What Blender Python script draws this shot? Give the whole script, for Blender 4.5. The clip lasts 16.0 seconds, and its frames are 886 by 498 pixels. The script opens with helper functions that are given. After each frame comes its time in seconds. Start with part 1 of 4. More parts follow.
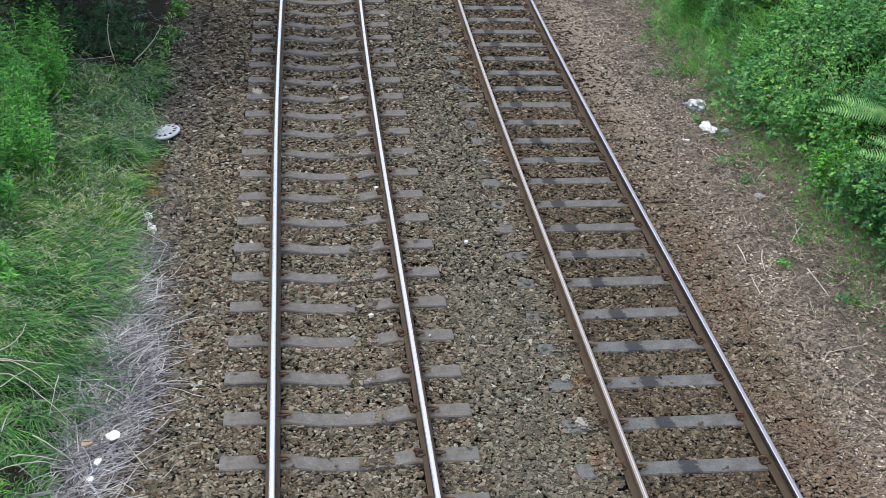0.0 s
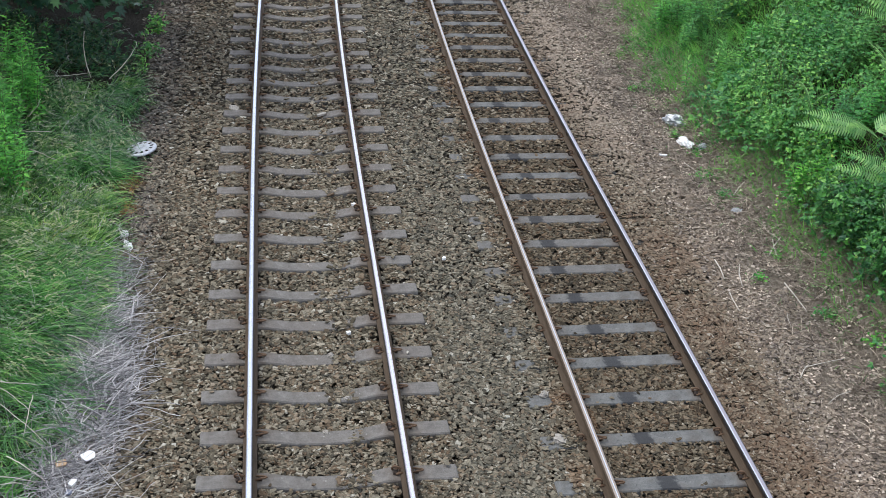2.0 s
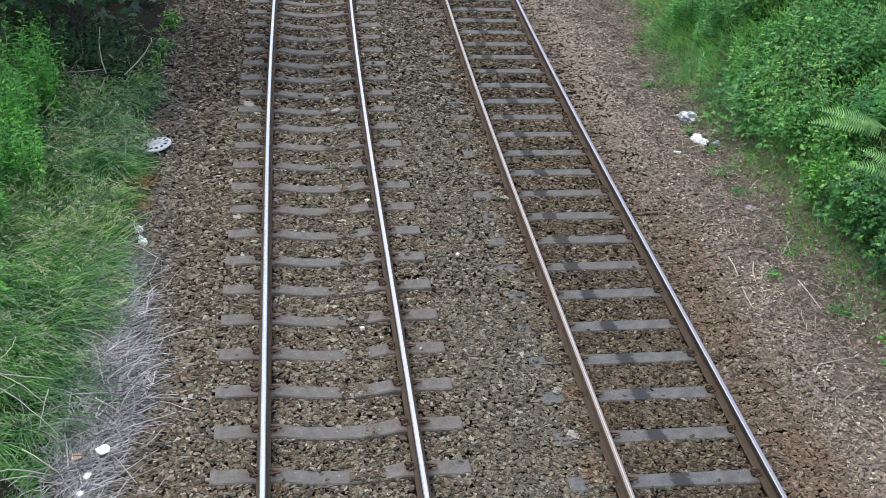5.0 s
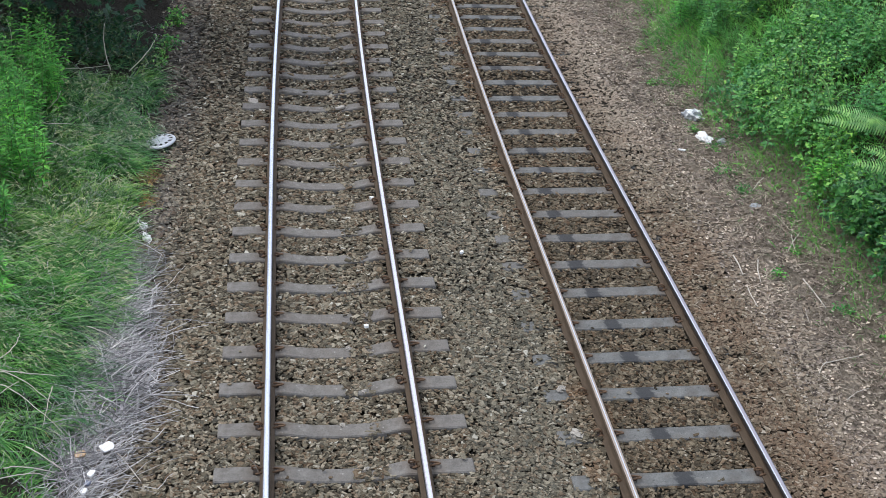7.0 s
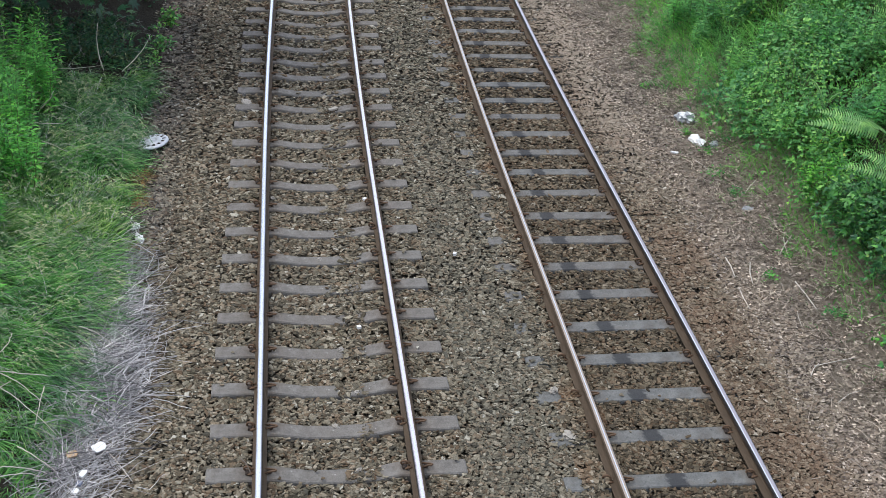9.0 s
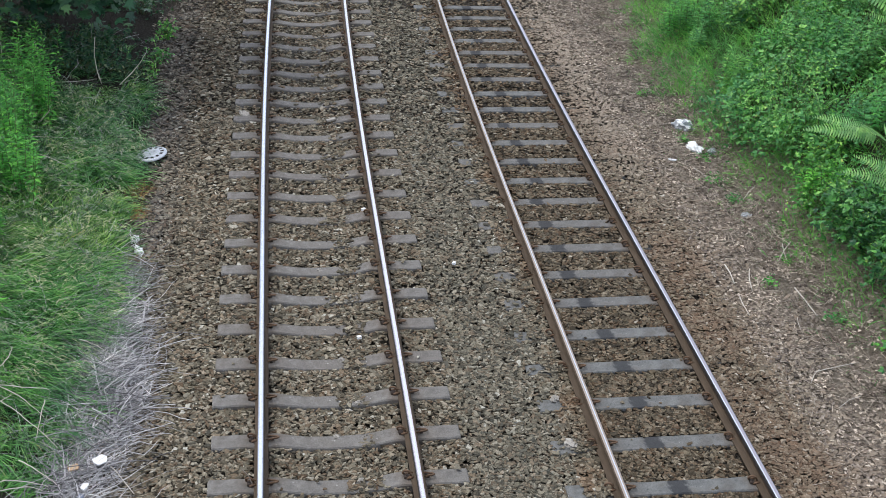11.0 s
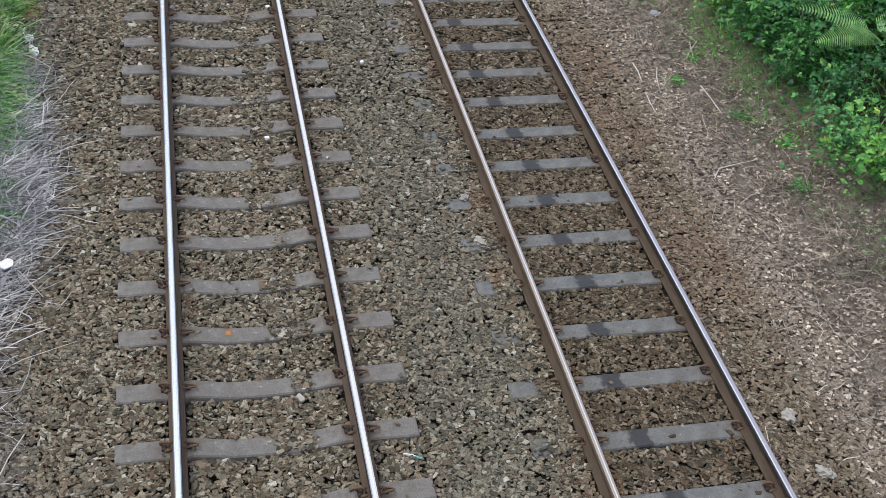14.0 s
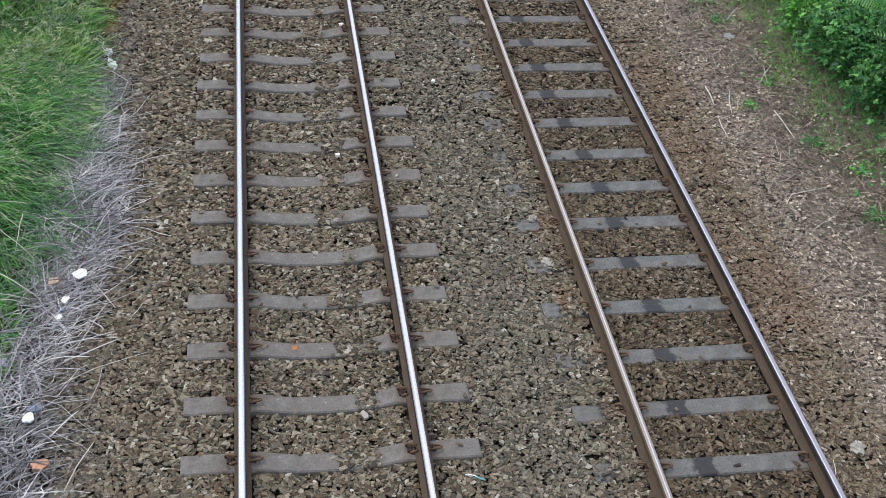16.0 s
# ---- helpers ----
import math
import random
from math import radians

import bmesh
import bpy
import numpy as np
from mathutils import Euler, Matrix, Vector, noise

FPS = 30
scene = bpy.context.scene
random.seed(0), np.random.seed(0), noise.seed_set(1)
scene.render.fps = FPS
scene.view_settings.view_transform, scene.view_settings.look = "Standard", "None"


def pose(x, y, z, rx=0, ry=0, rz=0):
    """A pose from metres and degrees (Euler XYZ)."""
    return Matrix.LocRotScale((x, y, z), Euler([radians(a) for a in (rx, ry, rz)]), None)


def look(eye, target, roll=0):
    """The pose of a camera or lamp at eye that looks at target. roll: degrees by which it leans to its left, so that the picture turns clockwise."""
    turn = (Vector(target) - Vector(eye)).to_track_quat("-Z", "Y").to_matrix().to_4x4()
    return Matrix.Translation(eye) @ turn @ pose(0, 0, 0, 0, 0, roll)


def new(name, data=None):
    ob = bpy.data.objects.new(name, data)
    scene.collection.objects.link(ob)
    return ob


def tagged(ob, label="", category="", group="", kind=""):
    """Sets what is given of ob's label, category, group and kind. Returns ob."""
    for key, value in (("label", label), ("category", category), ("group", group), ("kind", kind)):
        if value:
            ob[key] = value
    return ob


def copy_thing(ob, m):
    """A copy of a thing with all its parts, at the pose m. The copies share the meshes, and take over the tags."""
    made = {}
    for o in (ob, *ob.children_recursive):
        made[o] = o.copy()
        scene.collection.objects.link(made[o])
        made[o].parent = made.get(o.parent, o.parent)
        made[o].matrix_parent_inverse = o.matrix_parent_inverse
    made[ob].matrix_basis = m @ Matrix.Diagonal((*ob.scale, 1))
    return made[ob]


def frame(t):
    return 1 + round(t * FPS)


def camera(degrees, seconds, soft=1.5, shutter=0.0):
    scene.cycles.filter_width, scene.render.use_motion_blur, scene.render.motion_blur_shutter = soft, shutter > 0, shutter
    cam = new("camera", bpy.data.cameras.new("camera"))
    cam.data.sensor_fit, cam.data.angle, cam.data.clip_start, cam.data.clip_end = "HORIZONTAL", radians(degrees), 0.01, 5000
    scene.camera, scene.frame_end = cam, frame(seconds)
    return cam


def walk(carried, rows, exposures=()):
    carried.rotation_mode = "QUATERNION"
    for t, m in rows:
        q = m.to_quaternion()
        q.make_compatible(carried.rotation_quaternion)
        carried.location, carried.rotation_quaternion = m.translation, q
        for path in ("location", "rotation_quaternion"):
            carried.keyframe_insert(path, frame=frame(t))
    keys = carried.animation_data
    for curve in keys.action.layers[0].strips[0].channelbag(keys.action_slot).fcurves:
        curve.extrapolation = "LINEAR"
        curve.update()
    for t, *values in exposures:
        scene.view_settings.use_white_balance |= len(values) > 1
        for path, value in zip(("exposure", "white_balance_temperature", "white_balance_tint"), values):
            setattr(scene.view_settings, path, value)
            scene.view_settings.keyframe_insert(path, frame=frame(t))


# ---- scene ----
cam = camera(39.3, 16.0, soft=0.65)
PATH = [
    (0, (-0.281, -0.912, 7.624), (-0.073, 0.822, 6.649), 0.8),
    (0.5, (-0.249, -0.905, 7.616), (-0.04, 0.826, 6.638), 1.0),
    (1, (-0.27, -0.889, 7.634), (-0.052, 0.841, 6.653), 1.2),
    (1.5, (-0.251, -0.879, 7.635), (-0.024, 0.852, 6.66), 1.4),
    (2, (-0.241, -0.878, 7.631), (-0.001, 0.863, 6.677), 1.0),
    (2.5, (-0.266, -0.897, 7.636), (-0.022, 0.863, 6.719), 1.1),
    (3, (-0.261, -0.903, 7.629), (-0.02, 0.86, 6.716), 1.1),
    (3.5, (-0.27, -0.906, 7.633), (-0.029, 0.849, 6.706), 1.1),
    (4, (-0.265, -0.908, 7.632), (-0.033, 0.841, 6.69), 1.0),
    (4.5, (-0.257, -0.906, 7.628), (-0.033, 0.838, 6.675), 0.9),
    (7, (-0.249, -0.88, 7.643), (-0.037, 0.859, 6.679), 0.9),
    (7.5, (-0.249, -0.876, 7.63), (-0.029, 0.862, 6.665), 1.1),
    (8, (-0.259, -0.901, 7.646), (-0.039, 0.839, 6.684), 1.0),
    (8.5, (-0.26, -0.898, 7.655), (-0.039, 0.842, 6.694), 1.0),
    (9, (-0.261, -0.889, 7.636), (-0.036, 0.851, 6.675), 1.3),
    (11.5, (-0.278, -0.9, 7.632), (-0.046, 0.851, 6.693), 0.3),
    (12, (-0.258, -0.898, 7.601), (-0.023, 0.855, 6.668), -0.2),
    (12.5, (-0.251, -0.919, 7.56), (-0.008, 0.797, 6.561), 1.3),
    (13, (-0.258, -0.872, 7.518), (0.101, 0.723, 6.365), 3.1),
    (13.5, (-0.308, -0.891, 7.588), (0.088, 0.659, 6.388), 4.1),
    (14, (-0.32, -0.877, 7.566), (0.039, 0.677, 6.359), 3.3),
    (14.5, (-0.334, -0.86, 7.585), (0.002, 0.678, 6.351), 3.6),
    (15, (-0.345, -0.867, 7.582), (-0.016, 0.678, 6.356), 3.8),
    (15.5, (-0.352, -0.855, 7.628), (-0.046, 0.694, 6.401), 3.5),
    (16, (-0.332, -0.865, 7.613), (-0.076, 0.721, 6.422), 2.4),
]
walk(cam, [(t, look(eye, target, roll)) for t, eye, target, roll in PATH], exposures=[(0, 0.41), (12, 0.41), (13, 0.34), (16, 0.33)])

# ---- light ----
SUN_ELEV, SUN_AZ = 60.0, 305.0
world = bpy.data.worlds.new("overcast_sky")
scene.world = world
world.use_nodes = True
wn, wl = world.node_tree.nodes, world.node_tree.links
sky = wn.new("ShaderNodeTexSky")
sky.sky_type = "NISHITA"
sky.sun_disc = False
sky.sun_elevation, sky.sun_rotation = radians(SUN_ELEV), radians(SUN_AZ)
sky.dust_density, sky.air_density = 4.0, 1.0
grey = wn.new("ShaderNodeMix")
grey.data_type = "RGBA"
grey.inputs[0].default_value = 0.72
grey.inputs[7].default_value = (8.05, 8.9, 10.8, 1)
wl.new(sky.outputs[0], grey.inputs[6])
wl.new(grey.outputs[2], wn["Background"].inputs[0])
wn["Background"].inputs[1].default_value = 0.12
sun = new("sun", bpy.data.lights.new("sun", "SUN"))
sun.data.energy, sun.data.angle, sun.data.color = 1.2, radians(20), (0.98, 0.97, 0.94)
sun.matrix_world = look((0, 0, 0), (-math.sin(radians(SUN_AZ)) * math.cos(radians(SUN_ELEV)), -math.cos(radians(SUN_AZ)) * math.cos(radians(SUN_ELEV)), -math.sin(radians(SUN_ELEV))))


# ---- materials ----
class Mat:
    """A small builder for node materials."""

    def __init__(self, name, rough=0.8, metal=0.0, spec=0.4):
        self.m = bpy.data.materials.new(name)
        self.m.use_nodes = True
        self.n, self.l = self.m.node_tree.nodes, self.m.node_tree.links
        self.b = self.n["Principled BSDF"]
        self.b.inputs["Roughness"].default_value = rough
        self.b.inputs["Metallic"].default_value = metal
        self.b.inputs["Specular IOR Level"].default_value = spec
        self.tc = self.n.new("ShaderNodeTexCoord")

    def put(self, value, socket):
        if isinstance(value, bpy.types.NodeSocket):
            self.l.new(value, socket)
        elif isinstance(value, tuple):
            socket.default_value = (*value, 1)
        else:
            socket.default_value = value

    def noise(self, scale, detail=4, rough=0.55, coords="Object", stretch=None, lo=None, hi=None, dist=0.0):
        src = self.tc.outputs[coords]
        if stretch:
            mp = self.n.new("ShaderNodeMapping")
            mp.inputs["Scale"].default_value = stretch
            self.l.new(src, mp.inputs[0])
            src = mp.outputs[0]
        t = self.n.new("ShaderNodeTexNoise")
        t.inputs["Scale"].default_value, t.inputs["Detail"].default_value = scale, detail
        t.inputs["Roughness"].default_value, t.inputs["Distortion"].default_value = rough, dist
        self.l.new(src, t.inputs["Vector"])
        return t.outputs[0] if lo is None else self.ramp(t.outputs[0], lo, hi)

    def ramp(self, v, lo, hi, a=0.0, b=1.0):
        r = self.n.new("ShaderNodeMapRange")
        r.interpolation_type = "SMOOTHSTEP"
        for i, x in enumerate((lo, hi, a, b)):
            r.inputs[i + 1].default_value = x
        self.l.new(v, r.inputs[0])
        return r.outputs[0]

    def mix(self, f, a, b, kind="MIX"):
        x = self.n.new("ShaderNodeMix")
        x.data_type, x.blend_type = "RGBA", kind
        self.put(f, x.inputs[0]), self.put(a, x.inputs[6]), self.put(b, x.inputs[7])
        return x.outputs[2]

    def math(self, op, a, b=0.0, c=0.0):
        x = self.n.new("ShaderNodeMath")
        x.operation = op
        self.put(a, x.inputs[0]), self.put(b, x.inputs[1]), self.put(c, x.inputs[2])
        return x.outputs[0]

    def axis(self, i, coords="Object"):
        s = self.n.new("ShaderNodeSeparateXYZ")
        self.l.new(self.tc.outputs[coords], s.inputs[0])
        return s.outputs[i]

    def island(self):
        return self.n.new("ShaderNodeNewGeometry").outputs["Random Per Island"]

    def chance(self):
        return self.n.new("ShaderNodeObjectInfo").outputs["Random"]

    def colours(self, v, stops):
        r = self.n.new("ShaderNodeValToRGB")
        e = r.color_ramp.elements
        while len(e) < len(stops):
            e.new(0.5)
        for k, (p, c) in zip(e, stops):
            k.position, k.color = p, (*c, 1)
        self.l.new(v, r.inputs[0])
        return r.outputs[0]

    def bump(self, v, strength=0.5, dist=0.01):
        x = self.n.new("ShaderNodeBump")
        x.inputs["Strength"].default_value, x.inputs["Distance"].default_value = strength, dist
        self.l.new(v, x.inputs["Height"])
        self.l.new(x.outputs[0], self.b.inputs["Normal"])
        return self

    def base(self, v):
        self.put(v, self.b.inputs["Base Color"])
        return self

    def rough(self, v):
        self.put(v, self.b.inputs["Roughness"])
        return self

    def leafy(self, colour, clear_share=0.3):
        """Thin leaf: part of the light passes on."""
        self.base(colour)
        t = self.n.new("ShaderNodeBsdfTranslucent")
        self.put(colour, t.inputs[0])
        x = self.n.new("ShaderNodeMixShader")
        x.inputs[0].default_value = clear_share
        self.l.new(self.b.outputs[0], x.inputs[1]), self.l.new(t.outputs[0], x.inputs[2])
        self.l.new(x.outputs[0], self.n["Material Output"].inputs[0])
        return self


def ballast_material():
    m = Mat("crushed_stone", 0.9, spec=0.25)
    r = m.island()
    stone = m.colours(r, [(0, (0.034, 0.028, 0.018)), (0.3, (0.090, 0.075, 0.050)), (0.6, (0.152, 0.129, 0.088)), (0.88, (0.240, 0.207, 0.147)), (0.985, (0.340, 0.300, 0.225)), (1, (0.475, 0.455, 0.38))])
    hue = m.math("FRACT", m.math("MULTIPLY", r, 37.7))
    stone = m.mix(m.math("MULTIPLY", m.ramp(hue, 0.6, 0.9), 0.6), stone, m.mix(0.6, stone, (0.21, 0.125, 0.07)))
    stone = m.mix(m.math("MULTIPLY", m.ramp(hue, 0.25, 0.05), 0.5), stone, m.mix(0.5, stone, (0.115, 0.12, 0.10)))
    wide = m.noise(0.55, 3, lo=0.38, hi=0.66)
    moss = m.math("MULTIPLY", m.noise(3.5, 4, lo=0.58, hi=0.75), 0.3)
    stone = m.mix(moss, stone, (0.10, 0.095, 0.05))
    x = m.axis(0)
    rust = m.math("MULTIPLY", m.math("MULTIPLY", m.ramp(x, 3.9, 4.4), m.ramp(x, 6.0, 5.2, 0.4, 1.0)), m.math("ADD", 0.5, wide))
    stone = m.mix(m.math("MULTIPLY", rust, 0.42), stone, m.mix(0.65, stone, (0.205, 0.124, 0.08)))
    six = m.math("MULTIPLY", m.ramp(x, 1.1, 1.5), m.ramp(x, 2.6, 2.2))
    stone = m.mix(m.math("MULTIPLY", six, 0.25), stone, m.mix(0.6, stone, (0.145, 0.155, 0.128)))
    # darker and browner between the rails of the right track
    four_foot = m.math("MULTIPLY", m.ramp(x, 2.65, 2.85), m.ramp(x, 4.2, 4.05))
    stone = m.mix(m.math("MULTIPLY", four_foot, 0.7), stone, m.mix(1.0, stone, (0.60, 0.53, 0.47), "MULTIPLY"))
    edge = m.math("MULTIPLY", m.ramp(x, -1.75, -2.25), m.ramp(wide, 0.1, 0.7, 0.4, 1.0))
    stone = m.mix(m.math("MULTIPLY", edge, 0.45), stone, m.mix(0.6, stone, (0.10, 0.10, 0.112)))
    near = m.math("MULTIPLY", m.math("LESS_THAN", m.math("ABSOLUTE", m.math("SUBTRACT", x, 2.62)), 0.25), m.noise(1.3, 2, lo=0.48, hi=0.7))
    stone = m.mix(m.math("MULTIPLY", near, 0.35), stone, (0.2, 0.1, 0.045))
    dusty = m.math("MAXIMUM", m.ramp(x, 4.75, 5.5, 0, 0.6), m.math("MULTIPLY", m.ramp(x, 4.1, 4.9), m.ramp(m.axis(1), 12.5, 19.0, 0, 0.85)))
    stone = m.mix(dusty, stone, m.mix(0.62, stone, (0.40, 0.332, 0.26)))
    grain = m.noise(70, 4, 0.7, lo=0.3, hi=0.7)
    stone = m.mix(0.55, stone, m.mix(grain, (0.45, 0.45, 0.45), (1.5, 1.5, 1.5)), "MULTIPLY")
    return m.base(stone).bump(grain, 0.35, 0.004).m


def ground_material():
    m = Mat("trackside_ground", 0.95, spec=0.2)
    fine, coarse = m.noise(38, 6, 0.75, lo=0.32, hi=0.68), m.noise(2.2, 4)
    soil = m.mix(fine, (0.034, 0.028, 0.021), (0.115, 0.096, 0.074))
    clods = m.noise(11, 5, 0.7, lo=0.36, hi=0.64)
    earth = m.mix(m.math("MULTIPLY_ADD", clods, 0.6, m.math("MULTIPLY", fine, 0.4)), (0.13, 0.106, 0.078), (0.46, 0.385, 0.295))
    x = m.axis(0)
    right = m.math("MULTIPLY", m.ramp(x, 4.6, 5.5), m.ramp(coarse, 0.15, 0.5))
    c = m.mix(right, soil, earth)
    # shade beneath the plants on both sides, put into the soil colour
    plant_shade = m.math("MAXIMUM", m.ramp(x, 7.0, 7.6), m.ramp(x, -2.6, -2.9))
    c = m.mix(m.math("MULTIPLY", plant_shade, 0.9), c, m.mix(fine, (0.018, 0.016, 0.011), (0.05, 0.043, 0.03)))
    green = m.math("MAXIMUM", m.ramp(x, 8.0, 14.0), m.ramp(x, -4.5, -9.0))
    c = m.mix(m.math("MULTIPLY", green, 0.85), c, m.mix(coarse, (0.03, 0.07, 0.02), (0.09, 0.14, 0.04)))
    return m.base(c).bump(m.math("ADD", fine, clods), 0.9, 0.04).m


def concrete_material(name, light, dark, stains):
    m = Mat(name, 0.88, spec=0.25)
    r = m.chance()
    fine, blot = m.noise(90, 4, 0.75, lo=0.3, hi=0.7), m.noise(6, 5, 0.65, lo=0.3, hi=0.7)
    c = m.mix(blot, dark, light)
    c = m.mix(m.math("MULTIPLY", r, 0.3), c, (0.15, 0.125, 0.105))
    c = m.mix(0.5, c, m.mix(fine, (0.6, 0.6, 0.6), (1.3, 1.3, 1.3)), "MULTIPLY")
    mid = m.noise(32, 5, 0.75, lo=0.3, hi=0.7)
    c = m.mix(0.5, c, m.mix(mid, (0.62, 0.62, 0.62), (1.3, 1.3, 1.28)), "MULTIPLY")
    mud = m.noise(4, 4, 0.6, lo=0.5, hi=0.66)
    c = m.mix(m.math("MULTIPLY", mud, 0.35), c, (0.10, 0.085, 0.065))
    rustx = m.math("ABSOLUTE", m.math("SUBTRACT", m.math("ABSOLUTE", m.axis(0)), 0.7525))
    seat = m.math("MULTIPLY", m.ramp(rustx, 0.30, 0.06), m.noise(9, 3, lo=0.3, hi=0.6))
    c = m.mix(m.math("MULTIPLY", seat, 0.45), c, (0.135, 0.096, 0.066))
    pale = m.noise(14, 3, 0.6, lo=0.68, hi=0.74)
    c = m.mix(m.math("MULTIPLY", pale, 0.6), c, (0.42, 0.40, 0.37))
    if stains:
        # grease dropped in a line along the track, a little elsewhere on each sleeper
        off = m.math("ADD", m.math("ABSOLUTE", m.math("ADD", m.axis(0), m.math("MULTIPLY_ADD", r, 0.2, 0.12))), m.math("MULTIPLY", m.noise(14, 3, coords="Object", dist=0.4), 0.16))
        c = m.mix(m.math("MULTIPLY", m.ramp(off, 0.20, 0.15), 0.82), c, (0.028, 0.029, 0.032))
        spots = m.noise(26, 2, 0.5, lo=0.66, hi=0.7)
        c = m.mix(m.math("MULTIPLY", spots, 0.55), c, (0.04, 0.04, 0.042))
    return m.base(c).bump(fine, 0.4, 0.004).m


def rust_material(name, a, b, rough=0.8):
    m = Mat(name, rough, spec=0.3)
    n = m.noise(28, 5, 0.65, stretch=(1, 0.15, 1))
    fine = m.noise(150, 3)
    c = m.mix(n, a, b)
    return m.base(m.mix(0.4, c, m.mix(fine, (0.4, 0.4, 0.4), (1.5, 1.5, 1.5)), "MULTIPLY")).bump(fine, 0.3, 0.002).m


def steel_material(name, colour, rough, metal=1.0):
    m = Mat(name, rough, metal)
    n = m.noise(3, 4, stretch=(40, 0.6, 1))
    m.base(m.mix(n, tuple(v * 0.82 for v in colour), colour))
    return m.rough(m.ramp(n, 0.2, 0.8, rough * 0.8, rough * 1.25)).m


def leaf_material(name, dark, mid, light, rough=0.5, clear_share=0.3, odd=None, tones=False, patches=1.6, dead=False):
    m = Mat(name, rough, spec=0.35)
    r = m.island()
    stops = [(0, dark), (0.5, mid), (0.98, light)] + ([(1, odd)] if odd else [])
    c = m.colours(r, stops)
    patch = m.noise(patches, 4, lo=0.34, hi=0.66)
    c = m.mix(0.7, c, m.mix(patch, (0.6, 0.6, 0.62), (1.35, 1.33, 1.32)) if dead else m.mix(patch, (0.5, 0.6, 0.66), (1.5, 1.36, 1.0)), "MULTIPLY")
    if tones:
        c = m.mix(0.8, c, m.mix(m.chance(), (0.72, 0.82, 1.0), (1.4, 1.25, 0.85)), "MULTIPLY")
    return m.leafy(c, clear_share).m


def plain_material(name, colour, rough=0.6, metal=0.0, scale=30.0, vary=0.3):
    m = Mat(name, rough, metal)
    n = m.noise(scale, 4)
    return m.base(m.mix(n, tuple(c * (1 - vary) for c in colour), tuple(min(1, c * (1 + vary)) for c in colour))).bump(n, 0.25, 0.003).m


BALLAST = ballast_material()
GROUND = ground_material()
CONCRETE_L = concrete_material("weathered_concrete", (0.218, 0.204, 0.184), (0.138, 0.128, 0.114), False)
CONCRETE_R = concrete_material("greasy_concrete", (0.182, 0.182, 0.172), (0.118, 0.120, 0.115), True)
RUST = rust_material("rusted_rail_steel", (0.036, 0.025, 0.016), (0.125, 0.088, 0.056))
RUST_CLIP = rust_material("rusted_clip_steel", (0.075, 0.046, 0.028), (0.19, 0.115, 0.068))
RUST_DARK = rust_material("dark_cast_iron", (0.03, 0.024, 0.02), (0.075, 0.052, 0.038))
SHINE = steel_material("polished_rail_head", (0.90, 0.90, 0.92), 0.22)
DULL = steel_material("worn_brown_rail_head", (0.46, 0.375, 0.305), 0.36, 0.85)
BLUISH = steel_material("bluish_rail_head", (0.74, 0.78, 0.86), 0.26)
ROSY = steel_material("rosy_rail_head", (0.76, 0.69, 0.69), 0.28)
GREY = steel_material("grey_rail_edge", (0.20, 0.20, 0.22), 0.42, 0.7)
# worn steel of the gauge side, blackened in colour for its shade
FACE = steel_material("worn_rail_side_painted_shade", (0.045, 0.04, 0.04), 0.4, 0.5)
SATIN = steel_material("satin_rail_head", (0.46, 0.42, 0.45), 0.36, 0.85)
GRASS = leaf_material("meadow_grass", (0.012, 0.075, 0.018), (0.070, 0.270, 0.056), (0.255, 0.560, 0.155), 0.5, 0.28, (0.470, 0.450, 0.280), patches=3.0)
GRASS_BANK = leaf_material("bank_grass", (0.075, 0.260, 0.062), (0.150, 0.450, 0.095), (0.270, 0.570, 0.150), 0.5, 0.3)
STRAW = leaf_material("grey_dead_stems", (0.100, 0.096, 0.096), (0.290, 0.283, 0.280), (0.620, 0.600, 0.585), 0.8, 0.05, dead=True)
DRY = leaf_material("brown_dry_stems", (0.066, 0.050, 0.038), (0.235, 0.188, 0.148), (0.640, 0.545, 0.430), 0.9, 0.05, dead=True)
RUSTY = leaf_material("orange_brown_grass", (0.200, 0.100, 0.040), (0.330, 0.180, 0.070), (0.420, 0.300, 0.120), 0.8, 0.15)
SEED = leaf_material("pale_seed_heads", (0.190, 0.250, 0.140), (0.300, 0.365, 0.220), (0.450, 0.480, 0.340), 0.8, 0.2)
# darker, cooler copy of the meadow grass, with tree shade in its colour
GRASS_COOL = leaf_material("meadow_grass_painted_shade", (0.012, 0.060, 0.022), (0.062, 0.205, 0.068), (0.215, 0.440, 0.170), 0.5, 0.2, (0.480, 0.470, 0.330), patches=3.0)
GRASS_WARM = leaf_material("yellowing_meadow_grass", (0.022, 0.085, 0.018), (0.105, 0.275, 0.062), (0.330, 0.540, 0.170), 0.5, 0.3, (0.420, 0.300, 0.130), patches=3.0)
BRAMBLE = leaf_material("bramble_leaves", (0.034, 0.150, 0.042), (0.105, 0.345, 0.088), (0.290, 0.600, 0.165), 0.40, 0.26, (0.457, 0.538, 0.134), tones=True)
NETTLE = leaf_material("nettle_leaves", (0.050, 0.200, 0.066), (0.115, 0.370, 0.112), (0.250, 0.560, 0.185), 0.5, 0.28, tones=True)
HERB = leaf_material("willowherb_leaves", (0.034, 0.175, 0.038), (0.082, 0.350, 0.066), (0.190, 0.560, 0.115), 0.45, 0.3, tones=True)
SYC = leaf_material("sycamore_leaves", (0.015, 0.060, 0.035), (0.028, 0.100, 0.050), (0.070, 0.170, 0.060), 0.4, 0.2)
